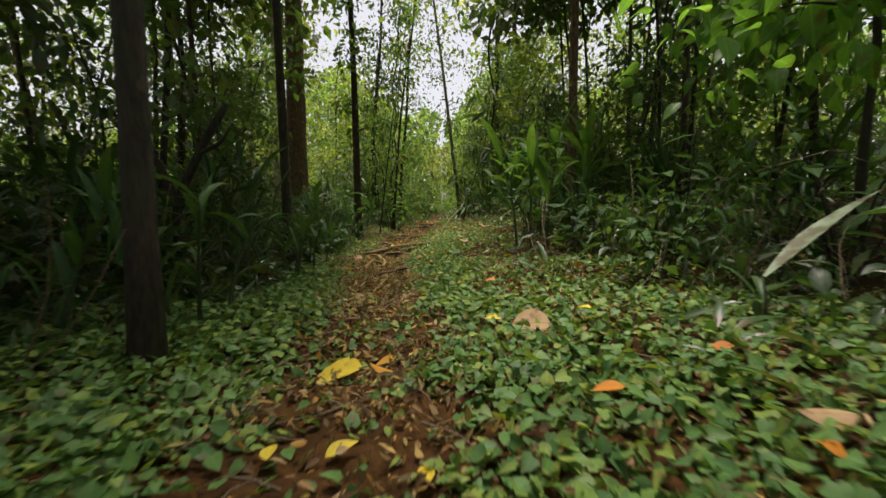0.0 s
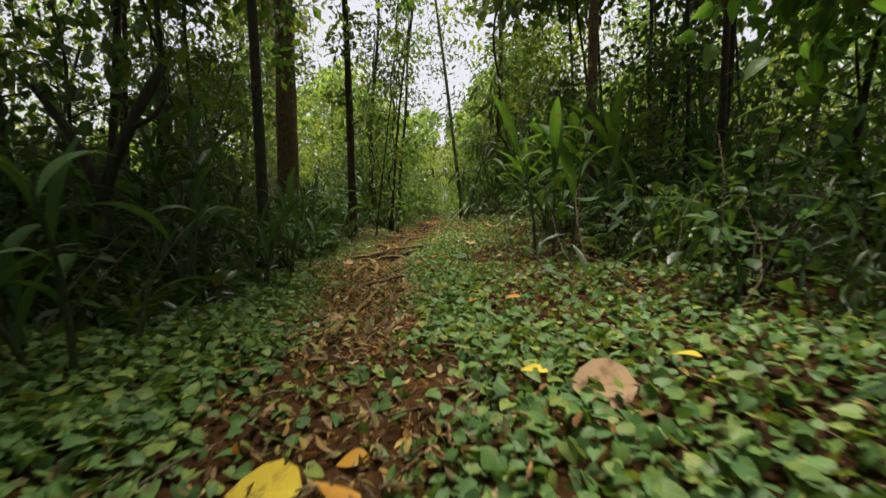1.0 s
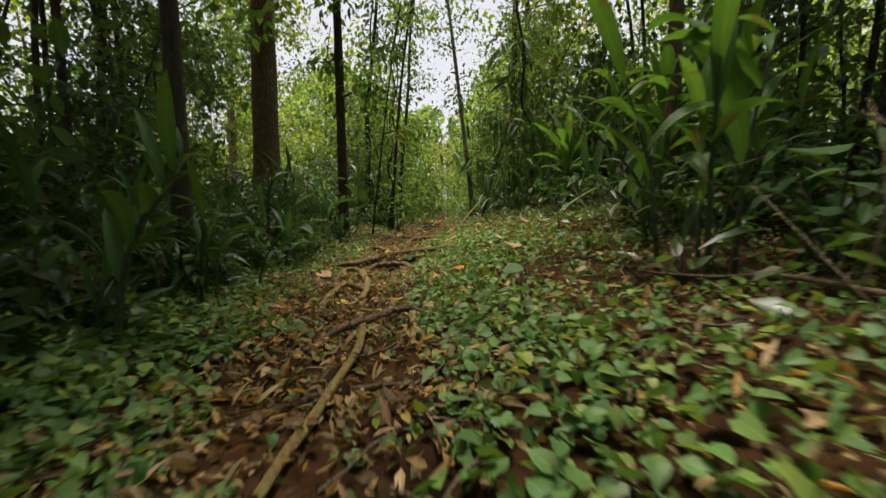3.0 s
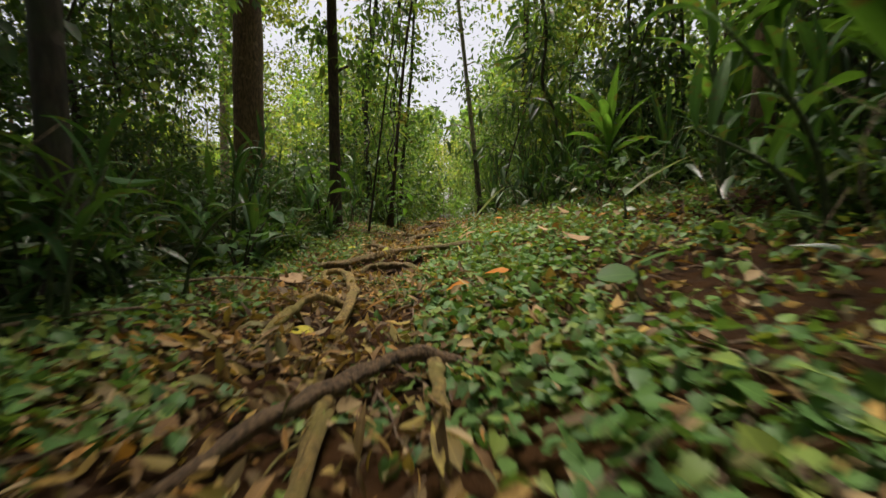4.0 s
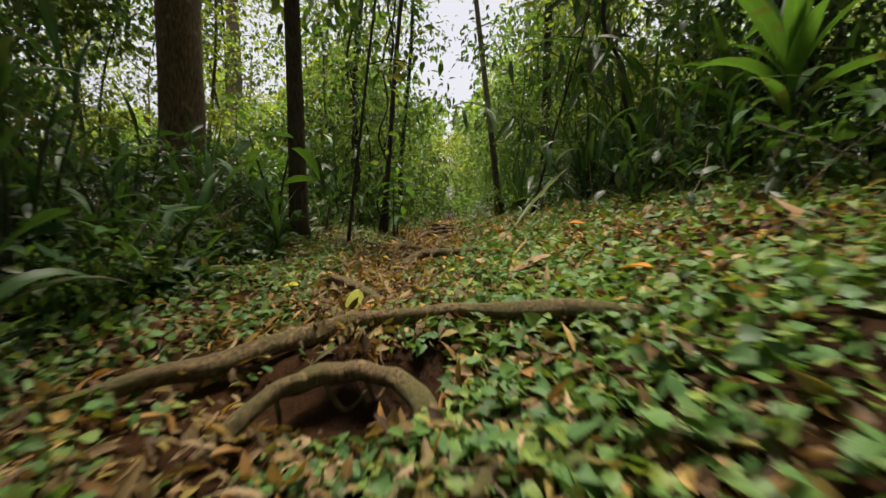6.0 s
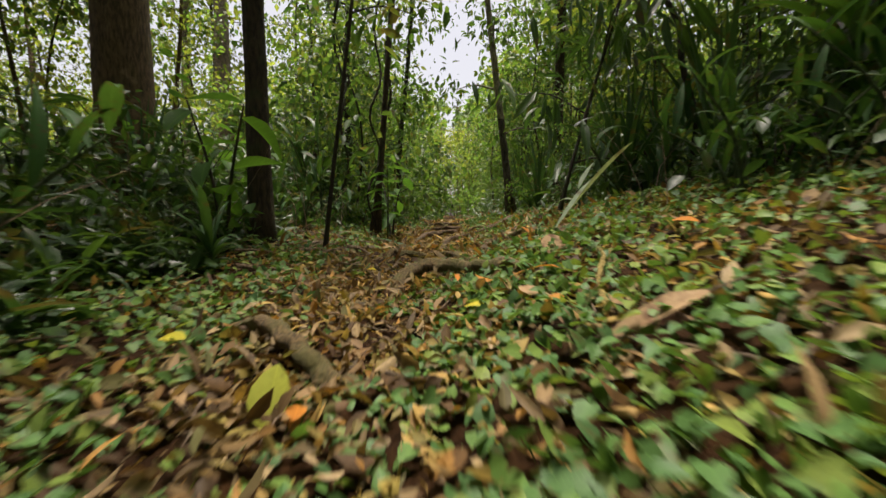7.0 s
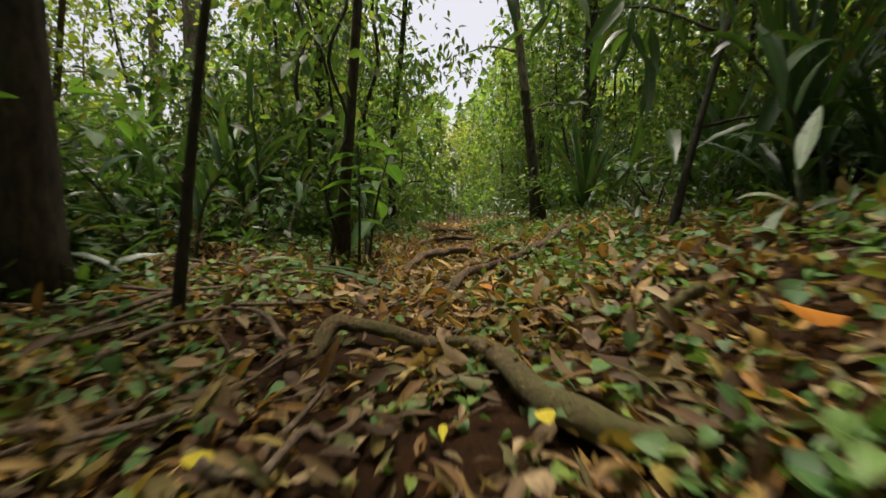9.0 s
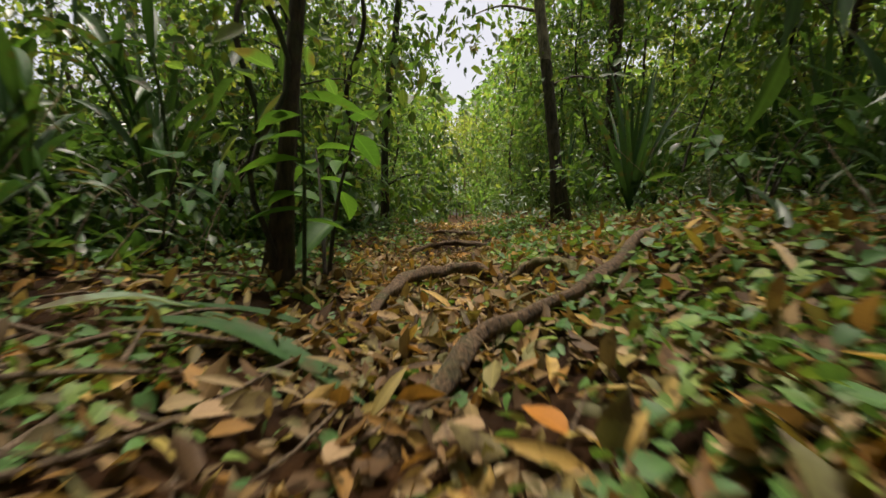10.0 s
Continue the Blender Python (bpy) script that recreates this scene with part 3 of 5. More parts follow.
put(make_tree("leaning grey-brown trunk with a dark foot", 11, 0.058, (-0.13, 0.02), 0.14, 0.9, 70, 44, 0.11, BARK_FOOT, CROWN, 17, limbs=14, clump=0.2, base_flare=2.0, wobble=0.06), 0.62, 13.15)
put(make_tree("tall pale brown trunk in the undergrowth", 14, 0.11, (0.01, 0.0), 0.4, 3.0, 60, 60, 0.2, BARK, CROWN_YELLOW, 18, limbs=9, shape=HIGH_LEAF), 1.9, 15.5)
put(make_tree("tall grey trunk far off between leaves", 16, 0.2, (-0.01, 0.0), 0.35, 3.2, 60, 60, 0.22, BARK, CROWN, 19, limbs=9, shape=HIGH_LEAF), 4.0, 24.0)
put(make_tree("slim brown trunk among shrubs", 10, 0.07, (0.0, 0.0), 0.45, 1.8, 28, 60, 0.16, BARK_RED, CROWN, 20), 1.85, 6.3)
put(make_tree("pale mottled trunk far behind the thicket", 16, 0.28, (0.01, 0.0), 0.5, 3.4, 60, 60, 0.25, BARK_PALE, CROWN_YELLOW, 21, shape=HIGH_LEAF), -7.2, 20.0)
put(make_tree("thin pale trunk far behind the thicket", 15, 0.18, (0.01, 0.0), 0.5, 2.8, 50, 60, 0.25, BARK_PALE, CROWN_YELLOW, 22, shape=HIGH_LEAF), -8.75, 20.8)
put(make_tree("thin dark trunk hung with lianas", 11, 0.06, (0.02, 0.0), 0.06, 0.8, 98, 40, 0.13, BARK_DARK, CROWN_DARK, 23, limbs=14, clump=0.25, wobble=0.4), -1.9, 13.2)
put(make_tree("thin dark curving trunk hung with leaves", 11, 0.055, (0.03, 0.0), 0.08, 0.9, 98, 40, 0.13, BARK_DARK, CROWN, 24, limbs=14, clump=0.25, wobble=0.5), -1.35, 15.2)

put(make_tree("dark leaning stem with drooping strap leaves", 3.2, 0.017, (0.28, 0.05), 0.2, 0.9, 24, 22, 0.26, BARK_DARK, CROWN_DARK, 25, limbs=8, clump=0.16, base_flare=1.8, shape=LANCE, category="shrub"), 0.46, 9.85)

# ---- saplings and trees of the forest, copied from a few built ones ----
LUSH = leaf_material("backlit_broad_leaf", [(0.075, 0.19, 0.04), (0.1, 0.24, 0.045), (0.12, 0.27, 0.05), (0.06, 0.15, 0.035)], 0.4, 0.66, grain=20, shine=0.4)
overhang_kind = make_tree("low branching tree with large bright green leaves", 2.7, 0.03, (-0.06, -0.02), 0.56, 1.2, 33, 26, 0.15, BARK_DARK, LUSH, 38, limbs=11, group="overhanging trees", clump=0.24, wobble=0.12, shape=OVATE)
put(overhang_kind, 2.35, 2.5, size=1.0)
for x, y, yaw, size in ((2.7, 1.1, 150, 0.95), (2.9, 3.9, 70, 1.0)):
    copy_thing(overhang_kind, at(x, y, -0.03, yaw, size))
sapling_kinds = [
    make_tree("bushy sapling with small green leaves", 3.6, 0.022, (0.03, 0.0), 0.1, 1.3, 45, 46, 0.115, BARK_DARK, CROWN, 31, limbs=11, group="saplings", clump=0.18, category="sapling", shape=HIGH_LEAF, wobble=0.4),
    make_tree("dark bushy sapling with drooping leaves", 2.8, 0.02, (-0.04, 0.02), 0.08, 1.2, 45, 46, 0.125, BARK_DARK, CROWN_DARK, 32, limbs=9, group="saplings", clump=0.18, category="sapling", shape=HIGH_LEAF, wobble=0.15),
    make_tree("slender sapling with yellow-green leaves", 5.2, 0.03, (0.05, 0.02), 0.2, 1.6, 54, 46, 0.115, BARK, CROWN_YELLOW, 33, limbs=9, group="saplings", clump=0.2, category="sapling", shape=HIGH_LEAF, wobble=0.5),
    make_tree("leafy dark understorey sapling", 4.4, 0.026, (0.0, -0.04), 0.12, 1.5, 48, 46, 0.11, BARK_DARK, CROWN, 34, limbs=8, group="saplings", clump=0.2, category="sapling", shape=HIGH_LEAF, wobble=0.45),
]
broad_kinds = [
    make_tree("dense dark understorey tree with broad leaves", 3.4, 0.03, (0.03, 0.0), 0.06, 1.15, 40, 26, 0.15, BARK_DARK, CROWN_DARK, 35, limbs=10, group="broadleaf thicket", clump=0.26, category="sapling", wobble=0.2, shape=SMALL_OVATE),
    make_tree("understorey tree with broad green leaves", 4.2, 0.03, (-0.04, 0.03), 0.1, 1.3, 40, 26, 0.17, BARK_DARK, CROWN, 36, limbs=10, group="broadleaf thicket", clump=0.3, category="sapling", wobble=0.25, shape=SMALL_OVATE),
    make_tree("low dark thicket tree with long leaves", 2.4, 0.025, (0.05, -0.03), 0.05, 1.0, 40, 26, 0.22, BARK_DARK, CROWN_DARK, 37, limbs=10, group="broadleaf thicket", clump=0.24, category="sapling", wobble=0.2, shape=LANCE),
]
tree_kinds = [
    make_tree("slim forest tree with a loose green crown", 11, 0.09, (0.02, 0.0), 0.15, 3.2, 70, 44, 0.2, BARK, CROWN, 41, limbs=9, group="forest trees", clump=0.34, wobble=0.4, shape=KITE_LEAF),
    make_tree("slim forest tree with a yellow-green crown", 12, 0.1, (-0.025, 0.01), 0.22, 3.4, 70, 44, 0.2, BARK_RED, CROWN_YELLOW, 42, limbs=9, group="forest trees", clump=0.34, wobble=0.4, shape=KITE_LEAF),
    make_tree("dark forest tree hung with leaves", 10, 0.08, (0.03, 0.0), 0.12, 2.8, 70, 44, 0.19, BARK_DARK, CROWN_DARK, 43, limbs=9, group="forest trees", clump=0.34, wobble=0.4, shape=KITE_LEAF),
]


# added trees: near the path their crowns hang out of view and shade the banks
shade_canopy_kinds = [
    make_tree("slim added shade tree with a spreading dark canopy", 8.5, 0.038, (0.02, 0.01), 0.58, 2.6, 60, 70, 0.21, BARK_DARK, CROWN_DARK, 44, limbs=10, group="canopy trees", clump=0.42, wobble=0.3, shape=KITE_LEAF),
    make_tree("slim added shade tree with a spreading green canopy", 9.5, 0.042, (-0.02, 0.02), 0.55, 2.6, 60, 70, 0.21, BARK, CROWN, 45, limbs=10, group="canopy trees", clump=0.42, wobble=0.35, shape=KITE_LEAF),
]
standing = set()


def forest(kinds, places, sizes, r):
    for (x, y) in places:
        k = int(r.integers(len(kinds)))
        s = r.uniform(*sizes)
        m = pose(x, y, on_ground(x, y, -0.05), r.normal(0, 4), r.normal(0, 4), r.uniform(0, 360)) @ Matrix.Scale(s, 4)
        if kinds[k].name in standing:
            copy_thing(kinds[k], m)
        else:
            kinds[k].matrix_world = m
            standing.add(kinds[k].name)


def places_along(n, left, right, y0, y1, gap, r, share=0.5):
    """Random spots beside the path, no two closer than gap."""
    out, tries = [], 0
    while len(out) < n and tries < 8000:
        tries += 1
        y = r.uniform(y0, y1)
        d = -r.uniform(*left) if r.random() < share else r.uniform(*right)
        p = (float(path_x(y)) + d, y)
        if all((p[0] - q[0]) ** 2 + (p[1] - q[1]) ** 2 > gap ** 2 for q in out):
            out.append(p)
    return out


none = (0.0, 0.0)
fr = np.random.default_rng(201)
forest(broad_kinds, places_along(8, (1.8, 3.2), none, -1.5, 4.5, 0.7, fr, 1.0), (0.6, 0.9), fr)
fr = np.random.default_rng(202)
forest(broad_kinds, places_along(8, (1.9, 3.6), none, 4.5, 10.5, 0.9, fr, 1.0), (0.3, 0.48), fr)
fr = np.random.default_rng(203)
forest([broad_kinds[k] for k in (1, 0, 1)], places_along(3, none, (3.1, 4.3), -1.5, 5, 0.9, fr, 0.0), (0.65, 1.05), fr)
fr = np.random.default_rng(301)
forest([broad_kinds[k] for k in (1, 0, 1)], places_along(7, none, (2.5, 4.0), 8, 14, 0.8, fr, 0.0), (0.55, 0.9), fr)
fr = np.random.default_rng(204)
forest(broad_kinds, places_along(7, (3.6, 6.0), (3.6, 6.0), -3, 10, 1.1, fr, 0.2), (0.7, 1.3), fr)
fr = np.random.default_rng(205)
forest(sapling_kinds, places_along(6, (3.6, 8.0), none, 3, 10.5, 1.4, fr, 1.0), (0.6, 0.9), fr)
fr = np.random.default_rng(206)
forest(sapling_kinds, places_along(13, none, (2.4, 5.5), 6, 14, 0.9, fr, 0.0), (0.7, 1.1), fr)
fr = np.random.default_rng(207)
forest([sapling_kinds[k] for k in (0, 3, 2, 1)], places_along(26, (2.2, 4.2), (1.6, 7.0), 13.5, 27, 0.9, fr, 0.4), (0.8, 1.2), fr)
forest([sapling_kinds[k] for k in (0, 1, 3)], places_along(16, (1.2, 2.6), (1.5, 3.2), 11.6, 17.5, 0.75, fr, 0.6), (0.55, 0.95), fr)
fr = np.random.default_rng(224)
forest([sapling_kinds[k] for k in (0, 3, 1)], [(-0.9, 19.2), (1.3, 17.6), (-1.5, 21.8), (1.1, 21.2), (-1.0, 24.2), (0.9, 26.0), (-1.4, 29.5), (-1.7, 33.0), (1.2, 34.5), (2.2, 40.0)], (1.0, 1.5), fr)
fr = np.random.default_rng(208)
forest([sapling_kinds[k] for k in (0, 2, 3)], [(-2.5, 20.5), (1.6, 19.5), (-1.5, 23.0), (1.7, 24.5), (1.9, 22.0), (-0.9, 26.5), (1.6, 28.5), (-1.6, 27.0), (2.2, 27.5), (-0.9, 31.0), (1.5, 31.5), (2.1, 34.0), (-2.2, 33.0), (3.0, 34.0), (-1.9, 38.0), (1.6, 39.0)], (1.0, 1.35), fr)
# unseen crowns added on both sides to darken the ground beside the path
fr = np.random.default_rng(209)
forest(shade_canopy_kinds, places_along(9, (2.2, 3.8), none, -2.5, 3.5, 0.8, fr, 1.0), (0.85, 1.1), fr)
fr = np.random.default_rng(210)
forest(shade_canopy_kinds, places_along(5, (3.3, 4.8), none, 4.0, 8.5, 1.0, fr, 1.0), (0.85, 1.1), fr)
fr = np.random.default_rng(211)
forest(shade_canopy_kinds, places_along(1, none, (4.2, 5.0), -4, 0.0, 1.2, fr, 0.0), (0.85, 1.1), fr)
fr = np.random.default_rng(212)
forest(shade_canopy_kinds, places_along(5, none, (3.7, 5.0), 2.5, 12, 1.0, fr, 0.0), (0.85, 1.1), fr)
fr = np.random.default_rng(213)
forest([tree_kinds[1], tree_kinds[0]], places_along(3, (5.0, 10.0), none, 16, 24, 1.8, fr, 1.0), (0.6, 0.85), fr)
fr = np.random.default_rng(214)
forest([sapling_kinds[0], sapling_kinds[3]], [(-0.95, 17.5), (0.75, 18.0), (-1.2, 18.8), (0.95, 16.8), (-0.75, 20.0), (0.9, 20.5), (-1.2, 22.5), (1.1, 23.2), (1.1, 25.0)], (0.3, 0.5), fr)
fr = np.random.default_rng(215)
forest(shade_canopy_kinds, [(2.4, 15.5), (3.0, 18.5)], (0.55, 0.75), fr)
forest(shade_canopy_kinds, [(-3.4, 7.0), (3.3, 6.8)], (0.66, 0.78), fr)
fr = np.random.default_rng(226)
forest(broad_kinds, [(2.3, 8.7), (2.45, 7.5), (2.5, 6.2)], (0.5, 0.6), fr)
forest([sapling_kinds[1], sapling_kinds[3]], [(-2.7, 6.3), (-3.2, 7.3), (-2.5, 5.5), (-3.4, 6.2)], (0.6, 0.85), fr)
# more added crowns above the view, spaced to leave light over the path
forest(shade_canopy_kinds, [(3.8, 0.4), (2.9, 2.2), (3.2, 3.8), (3.0, 5.6), (3.1, 7.4), (3.0, 9.4)], (0.85, 1.0), fr)
forest(shade_canopy_kinds, [(-2.7, 0.6), (-2.9, 2.4), (-2.8, 4.4), (-3.2, 6.0)], (0.85, 1.0), fr)
fr = np.random.default_rng(302)
forest(tree_kinds, places_along(5, (3.2, 8.0), none, 6.5, 10.5, 1.3, fr, 1.0), (0.5, 0.8), fr)
fr = np.random.default_rng(225)
forest([tree_kinds[0], tree_kinds[2]], [(-1.9, 14.6), (1.7, 15.2), (-1.7, 17.4), (1.6, 18.2), (-1.6, 20.4), (1.9, 21.0), (0.95, 18.6)], (0.4, 0.54), fr)
forest([tree_kinds[2], tree_kinds[0]], [(-3.6, 8.3), (-4.4, 8.7), (-5.2, 9.0), (-7.6, 14.5)], (0.5, 0.7), fr)
forest([tree_kinds[0], tree_kinds[1]], [(-2.6, 17.6), (-3.9, 16.6), (-3.2, 20.6), (-5.6, 21.0), (-4.6, 23.5)], (0.6, 0.8), fr)
fr = np.random.default_rng(303)
# the yellow crowns put a patch of light beside the trunk into leaf colour
forest([tree_kinds[1], tree_kinds[0]], [(-3.9, 11.7), (-5.0, 11.3), (-2.6, 13.4), (-6.2, 12.6), (-4.3, 13.6)], (0.46, 0.6), fr)
forest(shade_canopy_kinds, [(-4.9, 10.3), (-5.5, 11.8)], (0.45, 0.52), fr)
fr = np.random.default_rng(216)
forest([tree_kinds[1], tree_kinds[0]], places_along(7, (1.7, 4.0), (1.9, 6.0), 15, 22, 1.2, fr, 0.45), (0.42, 0.65), fr)
fr = np.random.default_rng(217)
forest(tree_kinds, [(-1.3, 21.0), (1.2, 22.5), (-0.7, 29.0), (1.7, 28.0), (2.5, 25.0), (-2.3, 25.0)], (0.42, 0.55), fr)
fr = np.random.default_rng(218)
forest(tree_kinds, places_along(4, (4.0, 12), none, 4, 10, 2.0, fr, 1.0), (0.7, 1.0), fr)
fr = np.random.default_rng(219)
forest(tree_kinds, places_along(5, (3.0, 8), none, -5, 2.5, 1.4, fr, 1.0), (0.6, 0.9), fr)
fr = np.random.default_rng(220)
forest(tree_kinds, places_along(15, none, (5.5, 13), -3, 18, 1.8, fr, 0.0), (0.8, 1.2), fr)
fr = np.random.default_rng(221)
forest(broad_kinds, places_along(2, none, (3.6, 5.8), 0, 12, 1.2, fr, 0.0), (1.0, 1.3), fr)
fr = np.random.default_rng(222)
forest(tree_kinds, places_along(28, (3.4, 18), (2.6, 18), 18, 40, 1.9, fr), (0.8, 1.25), fr)
# unseen trees behind the viewpoint, added to hold back light from the rear
fr = np.random.default_rng(223)
forest(tree_kinds, places_along(10, (1.5, 12), (1.5, 12), -14, -3, 2.0, fr), (0.8, 1.2), fr)


pole = make_tree("slender pale sapling at the end of the path", 4.6, 0.026, (0.02, 0.0), 0.42, 0.8, 26, 40, 0.11, BARK_PALE, CROWN_YELLOW, 39, limbs=8, group="pale saplings", clump=0.2, wobble=0.12, category="sapling", shape=KITE_LEAF)
put(pole, 0.15, 27.0)
for x, y, yaw, size in ((0.75, 28.5, 70, 1.1), (-0.35, 29.5, 160, 1.0), (0.45, 31.0, 220, 1.2), (1.0, 26.0, 300, 0.9), (-0.6, 26.5, 20, 1.0), (0.2, 33.5, 110, 1.3), (-0.15, 24.5, 190, 0.8)):
    copy_thing(pole, at(x, y, -0.03, yaw, size))


def far_woods():
    """The thicket that closes the view, too far off to tell trees apart."""
    r = np.random.default_rng(77)
    b = Bunch()
    n = 60000
    # a quarter goes all round; the unseen rear part blocks light from the horizon
    a = np.where(r.random(n) < 0.75, r.uniform(-0.95, 0.95, n), r.uniform(-np.pi, np.pi, n))
    dist = r.uniform(36, 60, n)
    gap = np.abs(a - 0.005) < 0.012
    a[gap] = r.uniform(0.03, 0.3, gap.sum()) * r.choice((-1, 1), gap.sum())
    x, y = np.sin(a) * dist, 6 + np.cos(a) * dist
    z = 0.2 + dist * 0.4 * r.random(n) ** 1.15 * (0.6 + 0.4 * unit_noise(a * 6, dist * 0, 3.0)) * np.clip(0.72 + np.abs(a) * 1.5, 0, 1) * np.where(np.abs(a + 0.68) < 0.2, 0.5, 1.0)
    b.scatter(KITE_LEAF, np.stack((x, y, z), -1), turns(r.uniform(0, 6.3, n), r.normal(-0.4, 0.6, n), r.normal(0, 0.6, n)), r.uniform(0.45, 1.0, n))
    tagged(new("far_woods", b.mesh("far_woods", CROWN)), "distant green forest thicket", "woods", kind="stuff")


far_woods()

# ---- plants beside the path, each at its place ----
blade_plant = make_rosette("rosette of arching dark green strap leaves", "dark", 14, 0.16, 51, group="strap-leaf plants")
put(blade_plant, -1.55, 6.3, size=1.1)
tall_blades = make_rosette("tall clump of long dark green sword leaves", "long", 22, 0.12, 52, group="sword-leaf clumps")
put(tall_blades, 0.78, 12.0)
bright_rosette = make_rosette("bright green rosette on a thin stem", "crest", 15, 0.58, 53, group="bright rosettes")
put(bright_rosette, 1.27, 7.47, size=1.15)
canes = make_canes("clump of dark green canes with lance leaves", "dark", 4, 0.95, 5, 54, group="cane clumps")
put(canes, -1.35, 2.95)
bright_canes = make_canes("upright plant with broad bright green lance leaves", "bright", 4, 0.85, 5, 55, 0.2, group="bright cane plants")
put(bright_canes, 0.86, 4.15, yaw=40, size=1.1)
palm = make_canes("low plant with feathery dark leaves", "palm", 5, 0.55, 7, 56, 0.7, group="feathery plants")
put(palm, -1.15, 2.15)
shrub = make_shrub("dark green shrub with ovate leaves", SHRUB_LEAVES, 6, 0.9, 8, 57, 0.5, group="shrubs")
put(shrub, 1.75, 3.2)
low_shrub = make_shrub("low dark green shrub with drooping leaves", SHRUB_LEAVES, 5, 0.45, 7, 58, 0.45, group="low shrubs")
put(low_shrub, 1.3, 2.6)
young = make_shrub("young plant with large bright green leaves", YOUNG_LEAVES, 2, 0.5, 5, 59, 0.2, name="seedling", group="seedlings")
put(young, -1.0, 10.85, size=1.5)

broad_shrub = make_shrub("tall shrub with broad light green leaves", YOUNG_LEAVES, 8, 1.1, 9, 60, 0.65, group="broad-leaf shrubs")
put(broad_shrub, 2.4, 4.4)

bush_kinds = [
    make_tree("dense low shrub with small glossy dark leaves", 0.75, 0.011, (0.1, 0.05), 0.12, 0.55, 40, 26, 0.1, BARK_DARK, CROWN_DARK, 61, limbs=5, group="fine-leaved shrubs", clump=0.13, category="shrub", wobble=0.08, shape=LANCE, name="shrub"),
    make_tree("loose low shrub with small pointed green leaves", 0.9, 0.011, (-0.12, 0.08), 0.15, 0.55, 40, 28, 0.08, BARK_DARK, CROWN, 62, limbs=5, group="fine-leaved shrubs", clump=0.14, category="shrub", wobble=0.1, shape=SMALL_OVATE, name="shrub"),
    make_tree("low tangled shrub with narrow grey-green leaves", 0.6, 0.009, (0.15, -0.1), 0.1, 0.5, 40, 22, 0.11, TWIG, GREYISH, 63, limbs=5, group="fine-leaved shrubs", clump=0.13, category="shrub", wobble=0.1, shape=LANCE, name="shrub"),
]
put(bush_kinds[0], 1.6, 2.2, yaw=30, size=0.7)
put(bush_kinds[1], 1.5, 3.3, yaw=110, size=0.6)
put(bush_kinds[2], 1.8, 1.2, yaw=200, size=0.7)
br = np.random.default_rng(64)
for i, (x, y) in enumerate(((1.75, 2.9), (1.35, 3.75), (1.6, 4.3), (1.3, 4.9), (1.5, 5.5), (1.6, 6.1), (1.4, 6.9), (1.7, 7.9), (1.15, 8.7), (1.0, 10.4), (1.15, 11.6), (-1.6, 2.8), (-1.5, 3.5), (-1.75, 4.0), (-1.75, 4.7), (-1.8, 5.4), (-1.6, 6.7), (-1.85, 7.3), (-1.75, 8.1), (-2.0, 8.9), (-1.6, 11.5), (-1.5, 12.3), (-1.95, 9.7))):
    copy_thing(bush_kinds[(i * 2 + i // 3) % 3], at(x, y, -0.02, br.uniform(0, 360), br.uniform(0.5, 0.8)))

